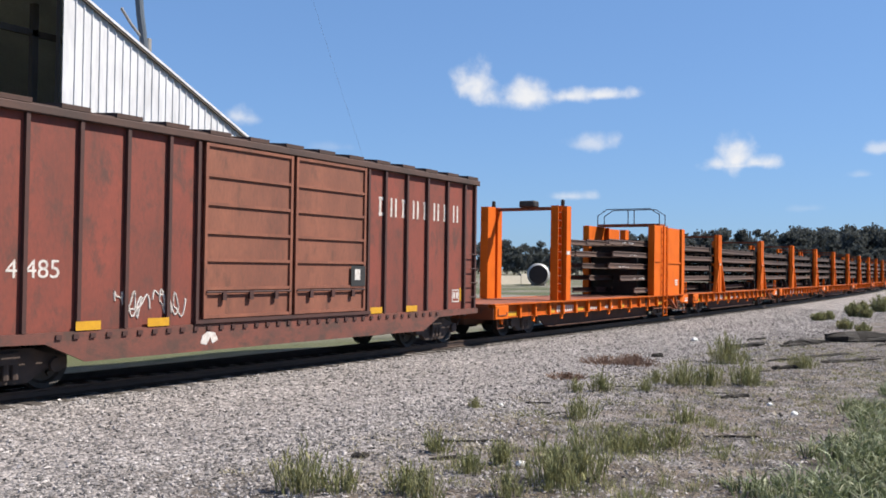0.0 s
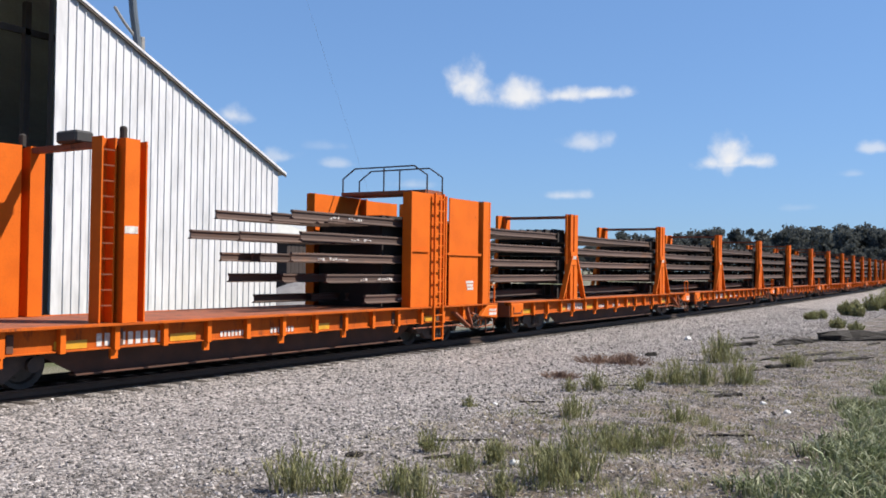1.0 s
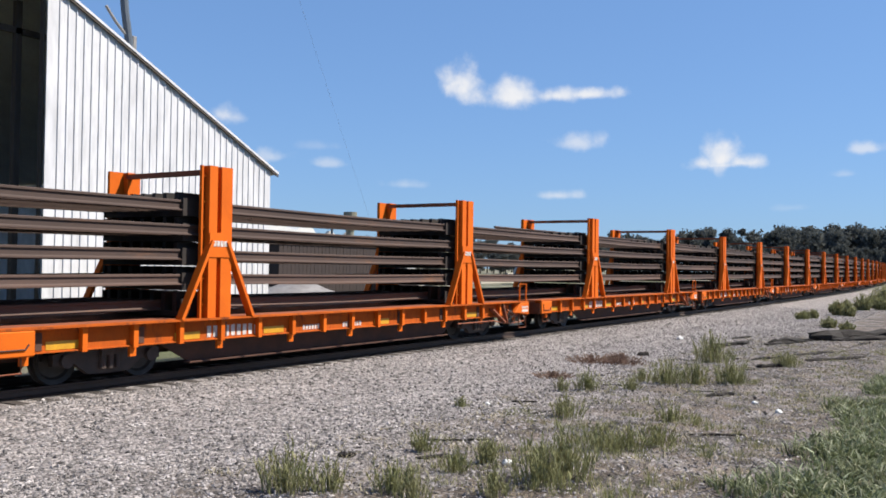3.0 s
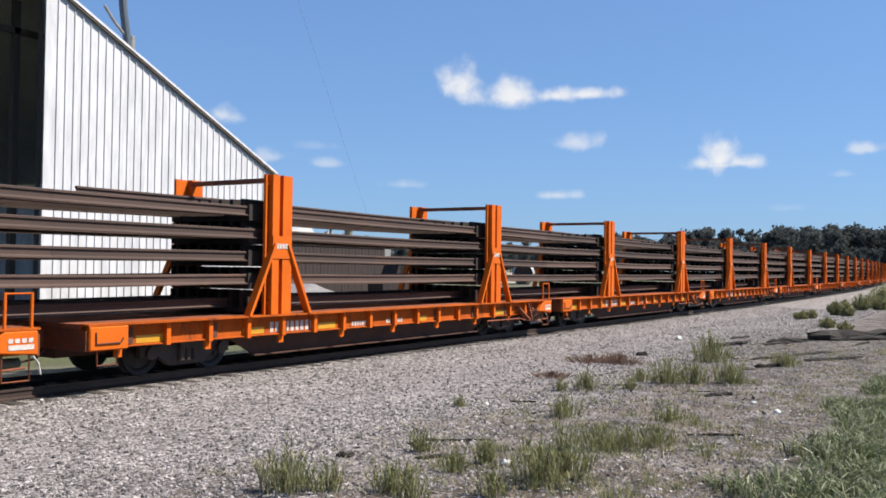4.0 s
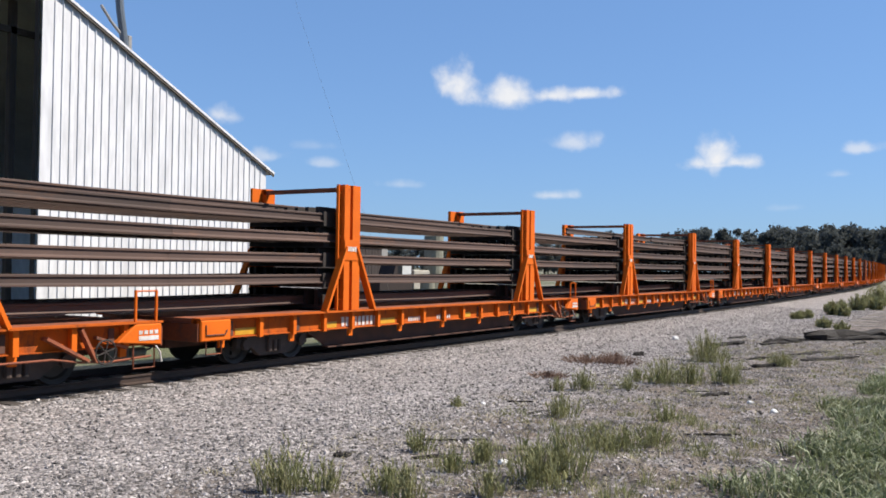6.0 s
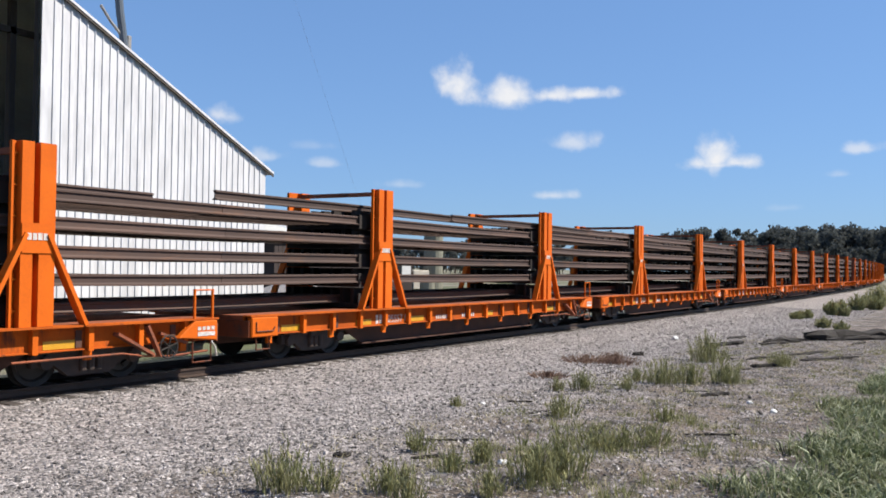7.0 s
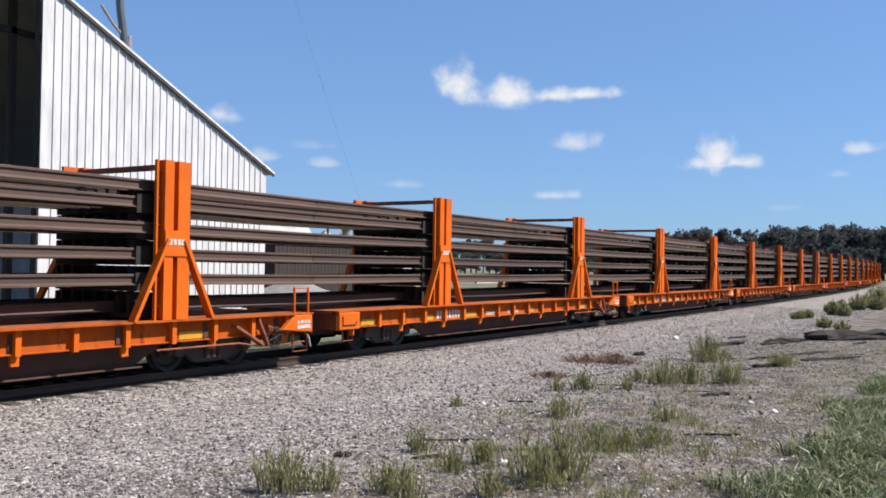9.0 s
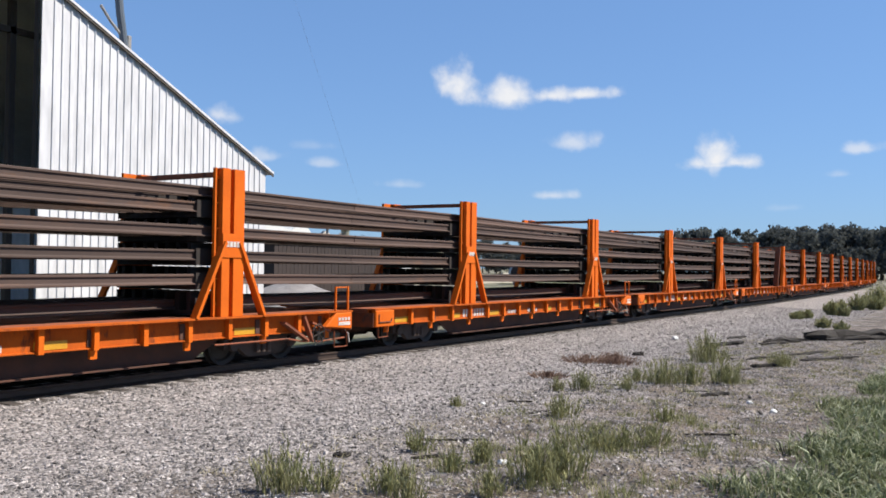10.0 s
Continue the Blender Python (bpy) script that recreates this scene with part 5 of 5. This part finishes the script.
def make_weeds():
    rng = random.Random(11)
    # foot, radius, height
    for x, y, r, h in ((10.0, 6.47, 0.22, 0.36), (17.04, 7.13, 0.28, 0.50), (18.97, 6.06, 0.42, 0.62), (19.35, 5.62, 0.32, 0.58), (24.4, 6.65, 0.5, 0.9), (19.9, 5.0, 0.36, 0.66), (19.07, 6.72, 0.22, 0.36), (13.5, 7.97, 0.15, 0.22),
                       (7.4, 6.54, 0.30, 0.62), (7.65, 6.17, 0.2, 0.42), (8.05, 5.6, 0.25, 0.42), (9.25, 5.54, 0.20, 0.34), (9.87, 5.46, 0.14, 0.40), (9.3, 4.45, 0.36, 0.62), (9.75, 4.33, 0.34, 0.70), (13.6, 6.03, 0.3, 0.42),
                       (11.4, 4.6, 0.34, 0.42), (11.7, 4.29, 0.32, 0.40), (12.3, 4.11, 0.3, 0.38), (17.6, 6.4, 0.18, 0.32), (24.3, 4.7, 0.4, 0.45), (7.75, 5.15, 0.22, 0.45), (14.4, 4.6, 0.25, 0.34), (16.6, 7.5, 0.16, 0.34), (8.5, 4.6, 0.2, 0.4), (33.5, 21.0, 0.5, 0.6), (30.0, 20.5, 0.4, 0.45), (38.0, 22.5, 0.6, 0.7)):
        o = blades(weed_rows(rng, x, y, r, h * 1.15, max(60, int(300 * r))), WEED, "weed")
        tagged(o, "bushy green weed growing in the gravel", "weed", "weeds on the verge")
    for x, y, r, h in ((49.6, 8.9, 0.35, 0.5), (50.8, 8.6, 0.3, 0.6), (51.6, 9.1, 0.3, 0.45), (55.8, 8.1, 0.4, 1.0), (54.9, 7.4, 0.35, 0.9), (57.4, 8.3, 0.3, 0.8), (63.9, 7.8, 0.5, 1.3), (62.6, 8.6, 0.35, 0.9), (68.8, 7.8, 0.55, 1.4),
                       (70.6, 7.2, 0.5, 1.7), (76.8, 7.8, 0.8, 2.0), (66.0, 6.9, 0.5, 1.1), (80.0, 6.6, 0.9, 2.0), (59.5, 8.8, 0.35, 0.8), (43.0, 6.6, 0.35, 0.6), (41.0, 5.6, 0.3, 0.5)):
        o = blades([(p, a, b, w * 3.0, t) for p, a, b, w, t in weed_rows(rng, x, y, r, h, 170)], WEED, "shrub")
        tagged(o, "low green shrub at the edge of the gravel", "shrub", "shrubs along the line")
    for x, y, r, h in ((22.0, 9.1, 0.65, 0.30), (22.3, 8.4, 0.6, 0.38), (18.5, 8.55, 0.45, 0.2)):
        o = blades(weed_rows(rng, x, y, r, h, 240), DRY, "dry_weed")
        tagged(o, "dry brown weed lying on the gravel", "dry weed", "dry weeds on the verge")
    # sparse low growth in the soil strip
    rows = []
    for _ in range(1000):
        x = 7.5 + 24 * rng.random() ** 1.3
        y = 2.8 + 4.3 * rng.random()
        if noise.noise((x * 0.8, y * 0.8, 3.0)) < -0.05 + 0.12 * max(0.0, y - 5.5):
            continue
        rows += tuft_rows(rng, x, y, rng.uniform(0.08, 0.24), rng.uniform(0.06, 0.20) + (0.16 * rng.random() if 8.5 < x < 16 and y < 6 else 0), 24, 0.010, 0.6)
    tagged(blades(rows, WEED, "sparse_weeds"), "sparse low weeds in dry soil", "weeds", "", "stuff")
    rows = []
    for _ in range(1300):
        x = 7.5 + 28 * rng.random() ** 1.3
        y = 2.4 + 5.5 * rng.random()
        rows += tuft_rows(rng, x, y, rng.uniform(0.06, 0.2), rng.uniform(0.05, 0.2), 12, 0.010, 1.4)
    tagged(blades(rows, STRAW, "dry_grass"), "thin dry straw among the weeds", "dry grass", "", "stuff")
    for count, mat, name, label, few, wide in ((2500, GRASS, "tall_grass", "tall green grass on the verge", 13, 0.022), (2300, PALE, "pale_grass", "pale bent blades in the tall grass", 4, 0.024)):
        rows = []
        for _ in range(count):
            x = 7.3 + 30 * rng.random() ** 1.25
            edge = 2.60 + 0.75 * noise.noise((x * 0.55, 1.0, 7.0)) - 0.012 * x
            y = edge - 4.2 * rng.random() ** 1.25
            lush = noise.noise((x * 0.9, y * 0.9, 5.0))
            if lush < -0.25 or rng.random() > 0.35 + 1.6 * (edge - y):
                continue
            rows += tuft_rows(rng, x, y, 0.17, rng.uniform(0.30, 0.60) * (1 + 0.5 * lush), few, wide, 1.0)
        tagged(blades(rows, mat, name, 0.40), label, "grass", "", "stuff")


make_weeds()


def make_log(x0, y0, x1, y1, r, seed, name="log", label="dark rotting log lying on the ground"):
    rng = random.Random(seed)
    bm = bmesh.new()
    n = 9
    pts = []
    for k in range(n):
        f = k / (n - 1)
        x, y = x0 + (x1 - x0) * f, y0 + (y1 - y0) * f
        pts.append((x + rng.uniform(-0.7, 0.7) * r, y + rng.uniform(-0.7, 0.7) * r, lie(x, y) + r * 0.6 + rng.uniform(-0.3, 0.3) * r))
    tube(bm, pts, r, 8, taper=[r * rng.uniform(0.6, 1.15) * (0.35 if k in (0, n - 1) else 1.0) for k in range(n)])
    for v in bm.verts:
        v.co += Vector((rng.uniform(-1, 1), rng.uniform(-1, 1), rng.uniform(-1, 1))) * r * 0.25
    return tagged(part(name, bm, WOOD_OLD, None, label), label, "log" if r > 0.1 else "stick")


make_log(34.2, 5.7, 38.6, 2.9, 0.26, 1)
make_log(35.2, 5.5, 39.4, 3.4, 0.12, 2)
make_log(34.5, 5.2, 37.0, 3.2, 0.10, 3)
for k, (x0, y0, x1, y1, r) in enumerate(((9.5, 6.27, 10.15, 5.9, 0.03), (10.55, 6.98, 11.2, 6.15, 0.02), (9.0, 7.15, 9.15, 6.95, 0.04), (29.2, 7.9, 30.8, 7.2, 0.09), (31.6, 6.7, 33.2, 5.9, 0.10), (30.6, 6.6, 32.0, 6.1, 0.07), (24.5, 8.8, 24.9, 8.55, 0.07),
                                          (23.5, 5.3, 24.3, 4.8, 0.06), (26.0, 4.6, 28.4, 3.4, 0.06), (27.5, 5.2, 29.6, 4.4, 0.05), (17.5, 4.9, 18.2, 4.5, 0.04), (33.0, 8.3, 34.2, 7.9, 0.06), (25.5, 5.9, 26.8, 5.2, 0.04))):
    make_log(x0, y0, x1, y1, r, 20 + k, "stick", "dark broken stick on the gravel")


brush = random.Random(77)
for k in range(16):
    bx, by = 33.0 + 6.5 * brush.random(), 3.6 + 3.0 * brush.random()
    a, l = brush.uniform(-0.9, 0.2), brush.uniform(0.5, 1.6)
    make_log(bx, by, bx + l * math.cos(a), by + l * math.sin(a), brush.uniform(0.02, 0.05), 200 + k, "stick", "dark broken stick by the log")
for k in range(22):
    bx, by = 13.0 + 18.0 * brush.random(), 3.3 + 4.6 * brush.random()
    a, l = brush.uniform(-1.2, 0.4), brush.uniform(0.2, 0.9)
    make_log(bx, by, bx + l * math.cos(a), by + l * math.sin(a), brush.uniform(0.012, 0.03), 300 + k, "stick", "dark twig on dry soil")


def make_litter():
    rng = random.Random(3)
    for x, y, s in ((9.97, 5.21, 0.075), (14.0, 7.74, 0.05), (31.48, 9.7, 0.13), (17.2, 3.9, 0.06), (16.3, 3.3, 0.07)):
        bm = bmesh.new()
        bmesh.ops.create_icosphere(bm, subdivisions=2, radius=s)
        for v in bm.verts:
            v.co *= rng.uniform(0.8, 1.15)
            v.co.z *= 0.65
        o = part("pale_rock", bm, WHITE, None, "pale rock lying among the weeds")
        o.matrix_basis = pose(x, y, lie(x, y) + s * 0.3)
        tagged(o, "", "rock", "pale rocks on the verge")


make_litter()


def tree_meshes(seed, high):
    """Trunk with limbs, and a ragged crown of many leaf clumps."""
    rng = random.Random(seed)
    trunk = bmesh.new()
    tube(trunk, [(0, 0, -0.5), (0.1, 0, high * 0.3), (0.0, 0.2, high * 0.6), (0.1, 0.1, high * 0.85)], 0.3, 7, taper=[high * 0.022, high * 0.017, high * 0.011, high * 0.004])
    lobes = []
    for k in range(rng.randint(11, 15)):
        a = rng.random() * math.tau
        f = rng.uniform(0.18, 0.97)
        r = high * 0.30 * math.sin(math.pi * min(0.98, 0.16 + 0.82 * f)) ** 0.7
        d = r * rng.uniform(0.3, 0.9)
        p = Vector((d * math.cos(a), d * math.sin(a), high * f))
        lobes.append((p, high * rng.uniform(0.07, 0.14)))
        tube(trunk, [(0, 0, p.z * 0.7), tuple(p * 0.6 + Vector((0, 0, p.z * 0.3))), tuple(p)], 0.1, 5, taper=[high * 0.008, high * 0.005, high * 0.002])
    crown = bmesh.new()
    for p, r in lobes:
        for _ in range(130):
            q = Vector((rng.gauss(0, 1), rng.gauss(0, 1), rng.gauss(0, 0.8)))
            q = p + q.normalized() * r * rng.uniform(0.35, 1.15)
            s = high * rng.uniform(0.010, 0.026)
            m = Matrix.Translation(q) @ Euler((rng.random() * 6.3, rng.random() * 6.3, rng.random() * 6.3)).to_matrix().to_4x4()
            v = [crown.verts.new(m @ Vector(c)) for c in ((-s, -0.7 * s, 0), (s, -0.5 * s, 0.2 * s), (1.2 * s, 0.6 * s, -0.1 * s), (0, s, 0.25 * s), (-s, 0.6 * s, 0))]
            crown.faces.new(v)
    return trunk, crown


def make_trees():
    rng = random.Random(21)
    models = []
    for seed in range(5):
        t, c = tree_meshes(seed + 1, 10.0)
        ob = tagged(new("tree"), "broad leafy tree in the far tree line, haze in its leaf colour", "tree", "far tree line")
        part("trunk", t, BARK, ob)
        part("crown", c, HAZY_LEAF, ob)
        models.append(ob)
    spots = []
    for k in range(58):      # the near wood, towards the vanishing track
        b = 1.0 + 12.2 * k / 57 + rng.uniform(-0.12, 0.12)
        rise = 2.42 if b < 11.6 else 2.42 - 0.7 * min(1.0, (b - 11.6) / 1.2)
        spots.append((b, 330 + rng.uniform(-25, 60), rise + rng.uniform(-0.22, 0.2)))
    for k in range(24):      # undergrowth before it
        spots.append((1.0 + 12.6 * k / 23 + rng.uniform(-0.2, 0.2), 305 + rng.uniform(-10, 10), rng.uniform(1.1, 1.7)))
    for k in range(26):      # scattered group
        b = 13.0 + 8.5 * k / 25
        spots.append((b + rng.uniform(-0.1, 0.1), 380 + rng.uniform(-20, 40), rng.uniform(1.5, 2.35) if b > 16.5 else rng.uniform(1.85, 2.6)))
    for k in range(80):      # its undergrowth
        spots.append((19.0 + 29 * k / 79 + rng.uniform(-0.3, 0.3), 440 + rng.uniform(-10, 20), rng.uniform(0.7, 1.1)))
    for k in range(70):      # far wood behind the yard
        spots.append((20.0 + 28 * k / 69 + rng.uniform(-0.2, 0.2), 470 + rng.uniform(-30, 60), rng.uniform(1.25, 1.85)))
    for i, (b, d, rise) in enumerate(spots):
        high = d * math.tan(radians(rise)) + 2.6
        m = pose(d * math.cos(radians(b)), d * math.sin(radians(b)), -0.6, rz=rng.uniform(0, 360))
        ob = models[i % 5]
        o = ob if i < 5 else copy_thing(ob, m)
        wide = high * rng.uniform(0.95, 1.35) / 10
        o.matrix_basis = m @ Matrix.Diagonal((wide, wide, high / 10 * 1.02, 1))


make_trees()



def motions():
    times = [round(0.5 * i, 1) for i in range(21)]
    for thing, x, half in rolling:
        walk(thing, [(t, on_line(x - gone(t), half)) for t in times])
    steps = [i / FPS for i in range(301)]
    for thing, x, half in rolling:
        for w in [o for o in thing.children if o.name.startswith("wheelset")]:
            at = w.location.x
            walk(w, [(t, pose(at, 0, WHEEL_R, ry=-math.degrees((gone(t)) / WHEEL_R) + at * 40)) for t in steps])


motions()
